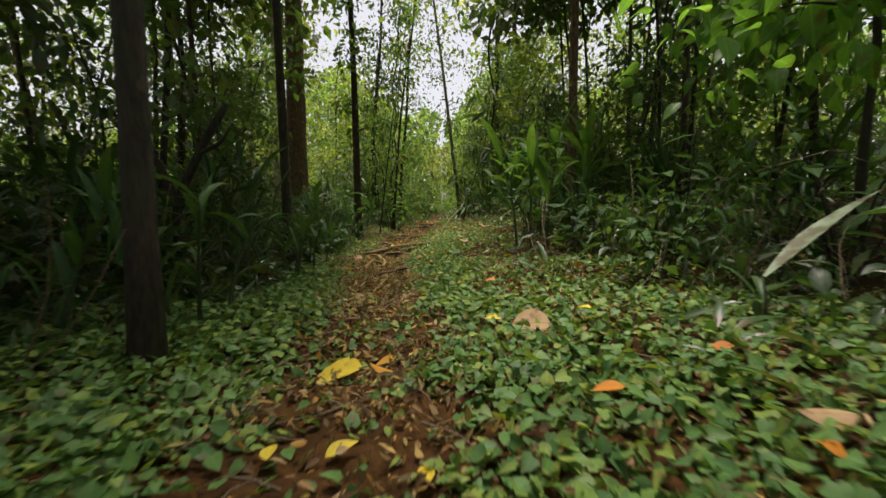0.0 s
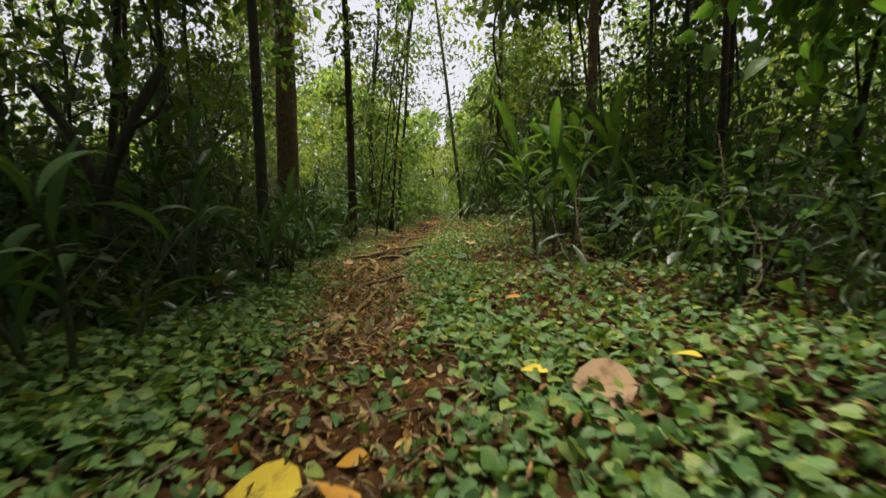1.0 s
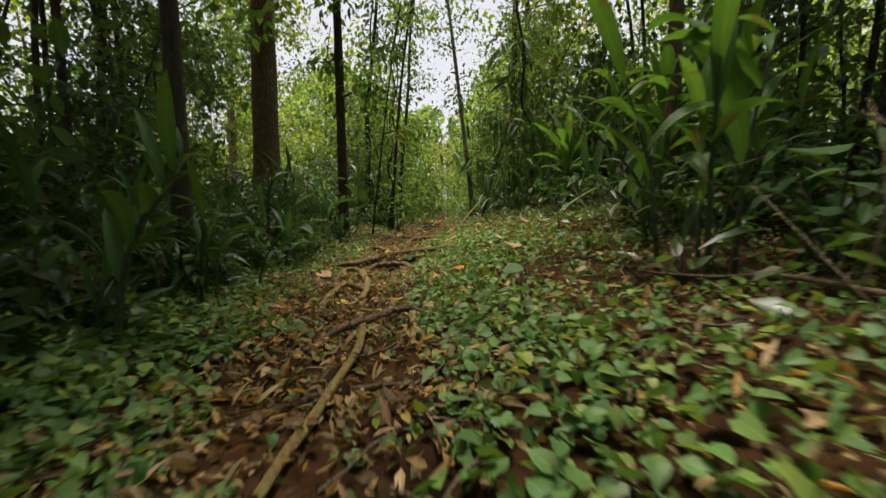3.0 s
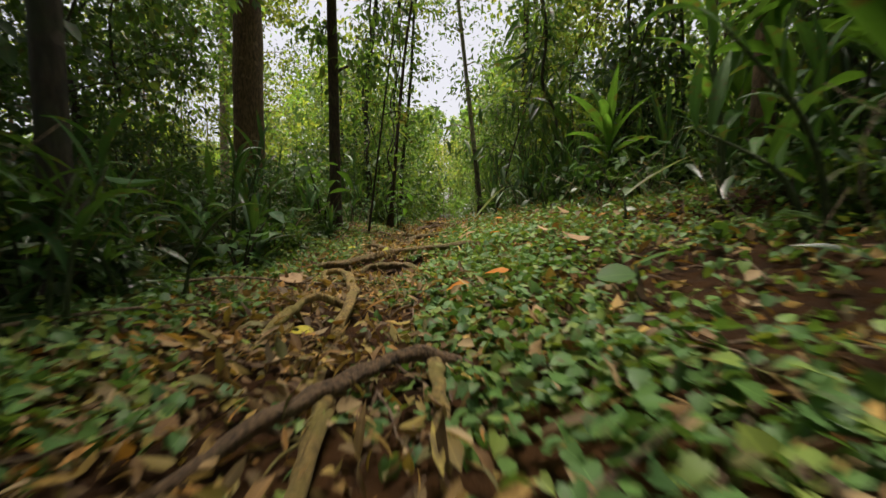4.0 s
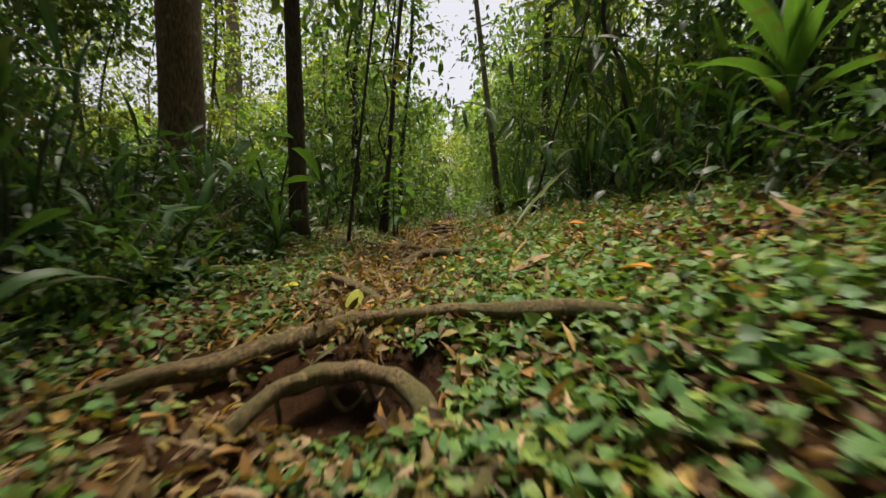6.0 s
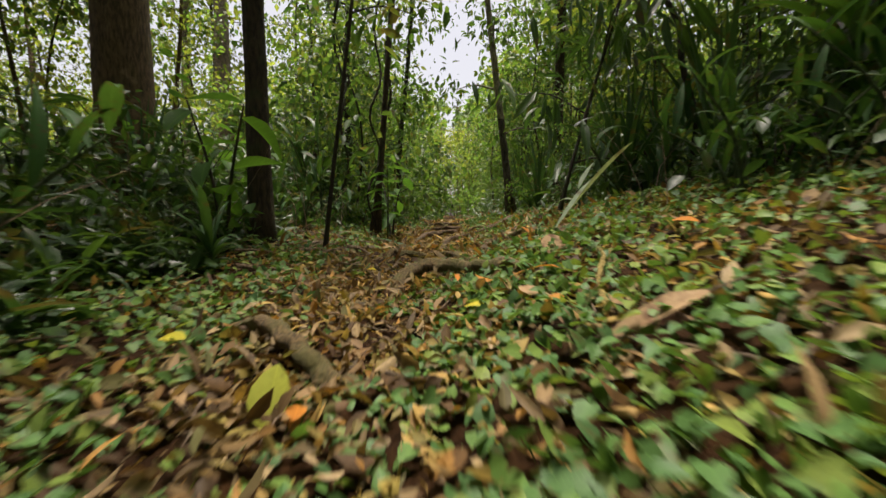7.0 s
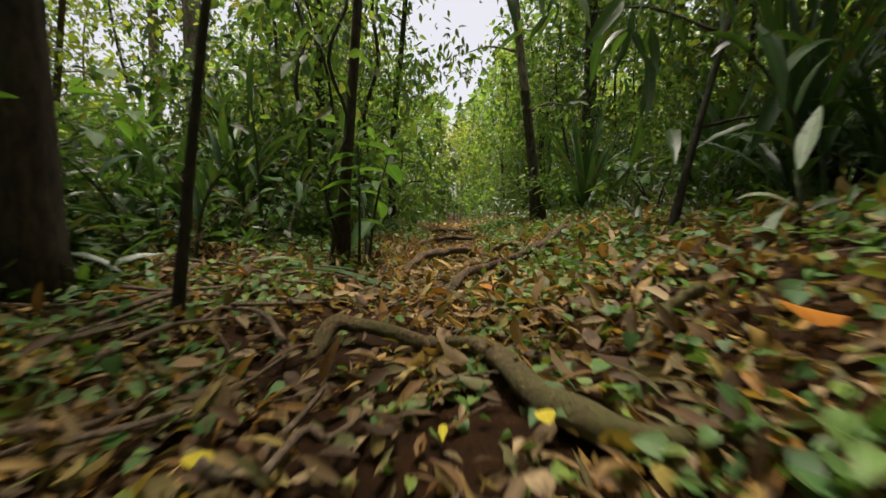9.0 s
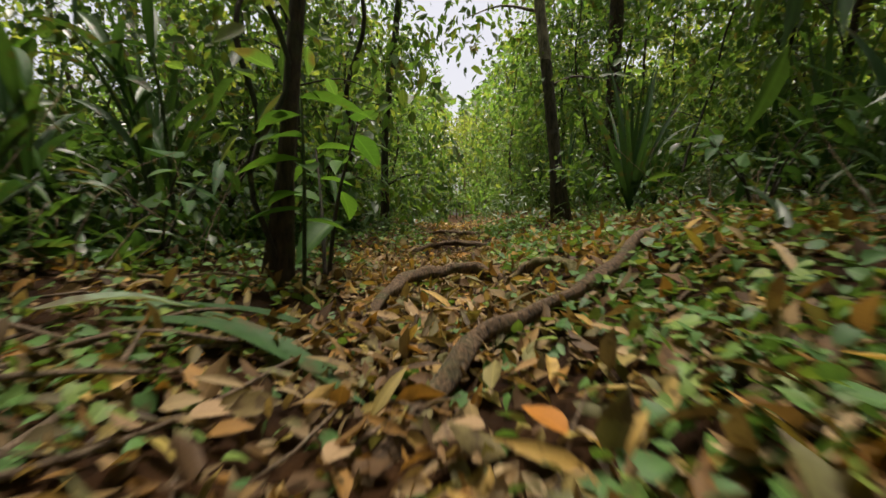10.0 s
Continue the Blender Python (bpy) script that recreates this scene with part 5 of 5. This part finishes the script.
for lab, t, s, mt, x, y, yaw, dz in (
    ("small orange fallen leaf on the ground", OVATE, 0.1, FALLEN_ORANGE, -0.15, 1.63, 80, 0.03), ("small orange fallen leaf on the ground", OVATE, 0.09, FALLEN_ORANGE, 0.85, 1.27, 70, 0.06),
    ("brown curled fallen leaf", OVATE_CURL, 0.13, FALLEN_TAN, 0.82, 0.86, 75, 0.06), ("brown curled fallen leaf", OVATE_CURL, 0.12, FALLEN_ORANGE, 0.72, 0.79, 120, 0.06),
    ("yellow fallen leaf on bare soil", OVATE, 0.1, FALLEN_YELLOW, -0.24, 1.0, -60, 0.02), ("yellow fallen leaf on bare soil", OVATE, 0.09, FALLEN_YELLOW, -0.36, 0.97, 10, 0.03),
    ("yellow fallen leaf on bare soil", OVATE, 0.08, FALLEN_YELLOW, 0.0, 0.85, 20, 0.03), ("orange fallen leaf on the creeper", OVATE, 0.1, FALLEN_ORANGE, 0.46, 1.07, 85, 0.06),
    ("small yellow fallen leaf on creeper", OVATE, 0.09, FALLEN_YELLOW, 0.27, 1.86, 70, 0.06), ("orange fallen leaf on leaf litter", OVATE_CURL, 0.11, FALLEN_ORANGE, -0.14, 1.5, 95, 0.03),
    ("small yellow fallen leaf on creeper", OVATE, 0.09, FALLEN_YELLOW, 0.62, 1.79, 40, 0.06), ("tan fallen leaf with a long tip", OVATE, 0.13, FALLEN_TAN, -0.47, 2.85, 100, 0.03),
    ("dull grey-green fallen leaf beside the path", OVATE, 0.13, PALE, -0.54, 2.7, 110, 0.03), ("orange fallen leaf on the creeper", OVATE, 0.085, FALLEN_ORANGE, 0.18, 2.75, 85, 0.06),
    ("orange fallen leaf on the creeper", OVATE, 0.085, FALLEN_ORANGE, 0.35, 2.7, 80, 0.07), ("brown fallen leaf beside the path", OVATE, 0.12, FALLEN_TAN, -0.68, 2.62, 95, 0.04),
    ("yellow fallen leaf on leaf litter", OVATE, 0.07, FALLEN_LIME, -0.1, 2.4, 10, 0.03), ("yellow fallen leaf beside a pale root", OVATE, 0.1, FALLEN_YELLOW, -0.63, 4.5, 100, 0.03),
    ("tan fallen leaf on leaf litter", ROUND, 0.14, FALLEN_TAN, -0.93, 5.35, 80, 0.04), ("orange fallen leaf on the creeper", OVATE, 0.12, FALLEN_ORANGE, -0.035, 4.86, 75, 0.05),
    ("orange fallen leaf on the creeper", OVATE, 0.11, FALLEN_ORANGE, -0.18, 4.86, 80, 0.04), ("tan curled fallen leaf", OVATE_CURL, 0.16, FALLEN_TAN, -0.05, 4.4, -160, 0.05),
    ("pale dead leaf lying on the bank", OVATE_CURL, 0.15, FALLEN_TAN, 0.34, 5.15, 80, 0.07), 
    ("pale dead leaf lying on the bank", OVATE_CURL, 0.14, FALLEN_TAN, 0.67, 6.6, 75, 0.06), ("tan curled dead leaf on creeper", OVATE_CURL, 0.1, FALLEN_TAN, 0.3, 5.66, 60, 0.06),
    ("orange fallen leaf on the bank", OVATE, 0.09, FALLEN_ORANGE, 0.28, 7.46, 75, 0.06), ("long tan curled leaf on creeper", LANCE, 0.28, FALLEN_TAN, 0.0, 6.92, 90, 0.07),
    ("yellow fallen leaf on leaf litter", OVATE, 0.09, FALLEN_YELLOW, -1.04, 7.2, 85, 0.05), 
    ("pale round dead leaf on creeper", ROUND, 0.075, FALLEN_TAN, -0.22, 7.25, 40, 0.06), ("yellow fallen leaf on leaf litter", OVATE, 0.08, FALLEN_YELLOW, -0.34, 7.34, 60, 0.04),
    ("orange fallen leaf on leaf litter", OVATE, 0.07, FALLEN_ORANGE, -0.17, 7.2, 90, 0.05), ("yellow fallen leaf on leaf litter", OVATE, 0.1, FALLEN_YELLOW, -0.8, 8.5, 70, 0.04),
    ("yellow fallen leaf on leaf litter", LANCE, 0.12, FALLEN_YELLOW, -0.49, 8.52, 0, 0.04), ("tan fallen leaf on leaf litter", OVATE, 0.12, FALLEN_TAN, -1.05, 8.82, -50, 0.05),
    ("orange fallen leaf on leaf litter", OVATE_CURL, 0.14, FALLEN_ORANGE, 0.04, 8.5, 70, 0.06), ("tan fallen leaf on leaf litter", OVATE, 0.13, FALLEN_TAN, -0.85, 9.56, -60, 0.04),
    ("tan fallen leaf on leaf litter", OVATE, 0.12, FALLEN_TAN, -0.62, 9.46, -20, 0.04), ("tan fallen leaf on leaf litter", OVATE, 0.1, FALLEN_TAN, -0.42, 9.47, 60, 0.05),
    ("orange fallen leaf on the creeper", OVATE, 0.12, FALLEN_ORANGE, 0.12, 6.4, 40, 0.06), ("orange fallen leaf on leaf litter", OVATE_CURL, 0.12, FALLEN_ORANGE, 0.05, 9.2, 70, 0.06),
):
    s = s if s > 0.14 and y < 3 else s * (0.8 if y < 8 else 0.6)
    fallen(lab, t, s, mt, x, y, yaw, dz, (float(fr.uniform(5, 26)), float(fr.uniform(-16, 16))))


def fallen_blade(label, points, width, material):
    """A long strap leaf lying over the litter."""
    line = spline([(x, y, on_ground(x, y) + h) for x, y, h in points], 5)
    way = np.gradient(line, axis=0)
    side = np.cross(way, (0, 0, 1.0))
    side /= np.linalg.norm(side, axis=1)[:, None]
    v, uv, faces = [], [], []
    for i, (p, s) in enumerate(zip(line, side)):
        f = i / (len(line) - 1)
        w = 0.5 * width * min(1.0, 0.25 + 4 * f) * min(1.0, 0.05 + 2.5 * (1 - f))
        for k in (-1, 0, 1):
            v.append(p + s * w * k + np.array((0, 0, 0.25 * w * abs(k))))
            uv.append((0.5 + 0.45 * k, f))
    for i in range(len(line) - 1):
        faces += [(3 * i, 3 * i + 1, 3 * i + 4, 3 * i + 3), (3 * i + 1, 3 * i + 2, 3 * i + 5, 3 * i + 4)]
    thing("fallen_leaf", label, "leaf", "fallen leaves", me=leaf_mesh("fallen_leaf", (v, faces, uv), material))


fallen_blade("long dull green strap leaf lying across the litter", [(-1.2, 9.85, 0.05), (-0.97, 9.87, 0.06), (-0.78, 9.81, 0.05), (-0.6, 9.64, 0.03)], 0.065, BLADE)
fallen_blade("long dull green strap leaf lying across the litter", [(-1.25, 10.02, 0.05), (-0.98, 10.08, 0.06), (-0.74, 10.0, 0.03)], 0.045, BLADE)
fallen_blade("pale grey-green leaf on dead branches", [(-1.3, 9.8, 0.07), (-1.2, 9.92, 0.09), (-1.1, 10.02, 0.06)], 0.09, PALE)
fallen_blade("long dark green strap leaf lying across the litter", [(-1.3, 9.98, 0.04), (-1.02, 9.97, 0.05), (-0.8, 9.9, 0.03), (-0.66, 9.78, 0.02)], 0.04, BLADE)
fallen_blade("yellow-green dying strap leaf on dark soil", [(-1.5, 8.86, 0.02), (-1.34, 8.8, 0.035), (-1.22, 8.8, 0.02)], 0.03, FALLEN_YELLOW)
for lab, t, s, mt, x, y, yaw in (("long tan fallen leaf on leaf litter", LANCE, 0.13, FALLEN_TAN, -0.93, 6.83, 45), ("narrow tan fallen leaf on leaf litter", LANCE, 0.11, FALLEN_TAN, -0.87, 6.9, 40), ("orange-brown fallen leaf below a yellow one", OVATE, 0.06, FALLEN_ORANGE, -0.67, 6.84, 10), ("tan fallen leaf beside a root stub", OVATE, 0.06, FALLEN_TAN, -0.66, 6.93, 80), ("tan fallen leaf among dry stalks", OVATE, 0.09, FALLEN_TAN, -1.13, 8.92, 50), ("dull green fallen leaf on dark soil", OVATE, 0.07, BRIGHT, -0.92, 8.62, 60), ("dull green fallen leaf on dark soil", OVATE, 0.06, BRIGHT, -0.95, 8.52, 30), ("green fallen leaf among dry stalks", OVATE, 0.06, BRIGHT, -1.21, 8.83, 55)):
    fallen(lab, t, s, mt, x, y, yaw, 0.045, (float(fr.uniform(4, 18)), float(fr.uniform(-12, 12))))
fallen_blade("tan dead strap leaf on litter", [(-0.6, 8.05, 0.03), (-0.66, 8.2, 0.05), (-0.68, 8.36, 0.03)], 0.03, FALLEN_TAN)

# ---- creeper, litter and twigs ----
def soft(a, b, x):
    t = np.clip((x - a) / (b - a), 0, 1)
    return t * t * (3 - 2 * t)


def creeper():
    r = np.random.default_rng(101)
    n = 262000
    x, y = r.uniform(-2.4, 2.4, n), 16.9 * r.random(n) ** 1.1 - 2.0
    d = x - path_x(y)
    edge = (unit_noise(x, y, 6.0, 1.0) - 0.5) * 0.35 + (unit_noise(x, y, 21.0, 3.0) - 0.5) * 0.15
    edge = edge * np.interp(y, (1.5, 3.5), (0.55, 1.0))
    mat = np.interp(y, (5.4, 6.0, 7.9, 8.6), (0.0, 0.16, 0.16, 0.0))
    right = soft(0.16, 0.34, d + edge + mat) * np.interp(y, (0, 7, 8, 9.1, 9.6, 10.5, 14), (1.0, 0.95, 0.75, 0.7, 0.46, 0.36, 0.34)) * np.where((y > 2.2) & (y < 4.9), np.interp(d, (0.46, 0.75), (1.0, 0.24)), np.interp(d, (0.6, 1.1), (1.0, 0.42)))
    left = soft(0.22, 0.4, -d + edge) * np.interp(y, (0, 3.2, 4.5, 6, 8, 10), (1.0, 1.0, 0.75, 0.55, 0.4, 0.2)) * np.interp(-d, (0.75, 1.2, 1.9), (1.0, 0.6, 0.3))
    left = left * np.where((y > 4.75) & (y < 5.5), 0.45, 1.0)
    few = (0.03 + 0.07 * (unit_noise(x, y, 5.0, 6.0) > 0.6)) * np.interp(y, (0.9, 1.4, 2.6, 3.5, 4.7, 4.9, 5.4, 5.6), (0.4, 1.6, 1.6, 1.0, 1.0, 0.35, 0.35, 1.0))
    patch = np.clip(unit_noise(x, y, 3.2, 7.0) * 2.4 - 0.35, np.where(y < 8.2, 0.5, 0.2), 1)
    right = right * np.where((y > 3.9) & (y < 4.8), np.interp(x, (0.05, 0.3), (1.0, 0.5)), 1.0)
    keep = r.random(n) < np.maximum(np.maximum(right, left) * np.where(y < 6.5, np.maximum(patch, 0.6), patch), few * (y < 12))
    ragged = 0.9 * (unit_noise(x, y, 4.0, 8.0) - 0.5)
    keep &= r.random(n) < soft(-2.0, -0.8, y + ragged) * soft(2.4, 1.7, np.abs(x) + 0.5 * ragged)
    keep &= ~((np.abs(x + 0.6) < 0.2) & (np.abs(y - 6.2) < 0.12))
    x, y, d = x[keep], y[keep], d[keep]
    n = len(x)
    high = r.random(n)
    z = ground_z(x, y) + 0.01 + 0.06 * high * np.clip(np.abs(d) * 2, 0.3, 1)
    turn = turns(r.uniform(0, 2 * np.pi, n), r.normal(-0.08, 0.5, n), r.normal(0, 0.48, n))
    size = r.uniform(0.026, 0.054, n) * np.interp(y, (0, 3, 4.5, 10), (0.88, 0.84, 0.72, 0.8))
    cup = r.random(n) < 0.35
    b = Bunch()
    pos = np.stack((x, y, z), -1)
    far = y > 10
    b.scatter(HIGH_LEAF, pos[far], turn[far], np.stack((size[far] * 1.9, size[far], size[far]), -1))
    cup, plain = cup & ~far, ~cup & ~far
    b.scatter(HEART, pos[plain], turn[plain], size[plain])
    b.scatter(HEART_CUP, pos[cup], turn[cup], size[cup])
    tagged(new("creeper", b.mesh("creeper", IVY)), "dense mat of small green heart-shaped creeper leaves", "ground cover", kind="stuff")


def litter():
    r = np.random.default_rng(102)
    n = 112000
    y = np.where(r.random(n) < 0.75, r.uniform(0.6, 12, n), r.uniform(-0.6, 18, n))
    x = np.where(r.random(n) < 0.6, path_x(y) + r.normal(0, 0.95, n), r.uniform(-4.0, 4.0, n))
    d = x - path_x(y)
    near = np.exp(-(d / 0.55) ** 2)
    amount = near * np.interp(y, (0, 3, 4.2, 6, 7.5, 9, 14), (0.5, 0.75, 0.95, 0.92, 0.92, 1.0, 0.6)) + (1 - near) * np.interp(y, (0, 5, 6, 7, 9, 14), (0.36, 0.44, 0.58, 0.66, 0.85, 0.45)) * np.interp(d, (-0.7, -0.35), (0.5, 1.0))
    bare = soft(8.2, 9.0, y) * np.interp(y, (8.95, 9.3), (1.0, 0.3)) * np.interp(d, (-0.2, 0.1), (1.0, 0.5))
    amount = amount * np.where((y > 3.9) & (y < 4.8), np.interp(x, (0.0, 0.2), (1.0, 0.6)), 1.0)
    keep = r.random(n) < amount * (0.28 + unit_noise(x, y, 6.0, 9.0) - bare * np.interp(unit_noise(x, y, 4.0, 2.0), (0.35, 0.65), (0.75, 0.0)))
    keep &= ~((np.abs(x + 0.6) < 0.2) & (np.abs(y - 6.2) < 0.12))
    x, y, d = x[keep], y[keep], d[keep]
    n = len(x)
    z = ground_z(x, y) + 0.008 + 0.035 * r.random(n)
    turn = turns(r.uniform(0, 2 * np.pi, n), r.normal(0, 0.55, n), r.normal(0, 0.55, n))
    size = (0.018 + 0.045 * r.random(n) ** 1.6) * np.interp(y, (0, 3, 4.5, 8, 9.3, 12), (0.66, 0.75, 1.0, 1.05, 1.35, 1.25))
    kind = r.integers(0, 4, n)
    pos = np.stack((x, y, z), -1)
    b = Bunch()
    m = 9000
    wx, wy = r.uniform(-16, 16, m), r.uniform(-10, 34, m)
    side = (np.abs(wx - path_x(wy)) > 3.0) | (wy > 30)
    wx, wy, m = wx[side], wy[side], int(side.sum())
    b.scatter(SMALL_OVATE, np.stack((wx, wy, ground_z(wx, wy) + 0.03), -1), turns(r.uniform(0, 6.283, m), r.normal(0, 0.2, m)), r.uniform(0.12, 0.26, m))
    near = (y < 12) & (np.abs(d) < 1.2)
    for k, t in enumerate((SMALL_OVATE, SMALL_CURL, SMALL_TWIST, LANCE)):
        m = (kind == k) & near
        b.scatter(t, pos[m], turn[m], size[m] * (1.5 if k == 3 else 1))
    b.scatter(HIGH_LEAF, pos[~near], turn[~near], size[~near] * 1.2)
    tagged(new("leaf_litter", b.mesh("leaf_litter", LITTER)), "layer of brown, tan and orange dead leaves", "leaf litter", kind="stuff")


def twigs():
    r = np.random.default_rng(103)
    b = Bunch()
    for i in range(420):
        y = r.uniform(0, 14)
        x = float(path_x(y)) + r.normal(0, 0.7)
        a, ln = r.uniform(0, 6.3), r.uniform(0.06, 0.3)
        p = [(x + math.cos(a) * ln * f + r.normal(0, 0.008), y + math.sin(a) * ln * f + r.normal(0, 0.008)) for f in (0, 0.35, 0.7, 1)]
        line = [(px, py, on_ground(px, py) + 0.02 + 0.02 * r.random()) for px, py in p]
        b.add(*tube(line, np.linspace(r.uniform(0.0025, 0.005), 0.0015, 4), 5))
    tagged(new("twigs", b.mesh("twigs", TWIG)), "thin dry twigs scattered over the path", "twigs", kind="stuff")


def thin_stems():
    """Bare thin stems that stand and lean in the undergrowth."""
    r = np.random.default_rng(104)
    b = Bunch()
    for i in range(420):
        y = r.uniform(1.0, 13)
        left = r.random() < 0.75
        x = float(path_x(y)) + (-(0.95 + 1.6 * r.random() ** 1.5) if left else 1.15 + 1.3 * r.random() ** 1.5)
        h, a, lean = r.uniform(0.2, 0.75), r.uniform(0, 6.3), r.uniform(0.1, 1.1)
        p = np.array((x, y, on_ground(x, y) - 0.02))
        way = np.array((math.cos(a) * lean, math.sin(a) * lean, 1.0)) * h
        bend = r.normal(0, 0.06, 3)
        line = [p + way * f + bend * math.sin(f * math.pi) - np.array((0, 0, 0.25 * h * lean * f * f)) for f in (0, 0.25, 0.5, 0.75, 1)]
        b.add(*tube(line, np.linspace(r.uniform(0.0022, 0.0048), 0.0012, 5), 5))
    tagged(new("thin_stems", b.mesh("thin_stems", TWIG)), "thin bare stems leaning among the undergrowth", "stems", kind="stuff")


creeper()
litter()
thin_stems()
twigs()


def forked_stem():
    """A dead stem that forks low down, in the undergrowth."""
    root = thing("dead_sapling", "dark forked dead stem standing in the undergrowth", "branch")
    z = on_ground(-1.8, 3.15)
    for k, (pts, r0) in enumerate((([(-1.78, 3.2, z - 0.05), (-1.8, 3.16, z + 0.3), (-1.8, 3.15, z + 0.6), (-1.6, 3.1, z + 0.95), (-1.42, 3.1, z + 1.25)], 0.045), ([(-1.8, 3.15, z + 0.55), (-1.92, 3.14, z + 0.85), (-2.1, 3.1, z + 1.15)], 0.034), ([(-1.62, 3.1, z + 0.92), (-1.45, 3.05, z + 0.98), (-1.36, 3.02, z + 1.08)], 0.016))):
        line = spline(pts, 5)
        part("stem" if k == 0 else "limb", tube_mesh("stem", line, np.linspace(r0, r0 * 0.5, len(line)), BARK_DARK, 9, 0.15, k), root)


forked_stem()
for lab, t, s, mt, x, y, yaw, dz in (("long orange fallen leaf on the creeper", LANCE, 0.1, FALLEN_ORANGE, -0.13, 7.4, 35, 0.07), ("narrow yellow fallen leaf on the creeper", LANCE, 0.09, FALLEN_ORANGE, -0.4, 7.62, 5, 0.06), ("orange fallen leaf on the creeper", OVATE_CURL, 0.06, FALLEN_ORANGE, -0.3, 7.5, 60, 0.06), ("orange fallen leaf on leaf litter", OVATE, 0.07, FALLEN_ORANGE, -0.33, 9.42, 40, 0.05), ("small yellow fallen leaf on the creeper", OVATE, 0.05, FALLEN_YELLOW, -0.36, 8.45, 0, 0.06)):
    fallen(lab, t, s, mt, x, y, yaw, dz, (float(fr.uniform(5, 26)), float(fr.uniform(-16, 16))))
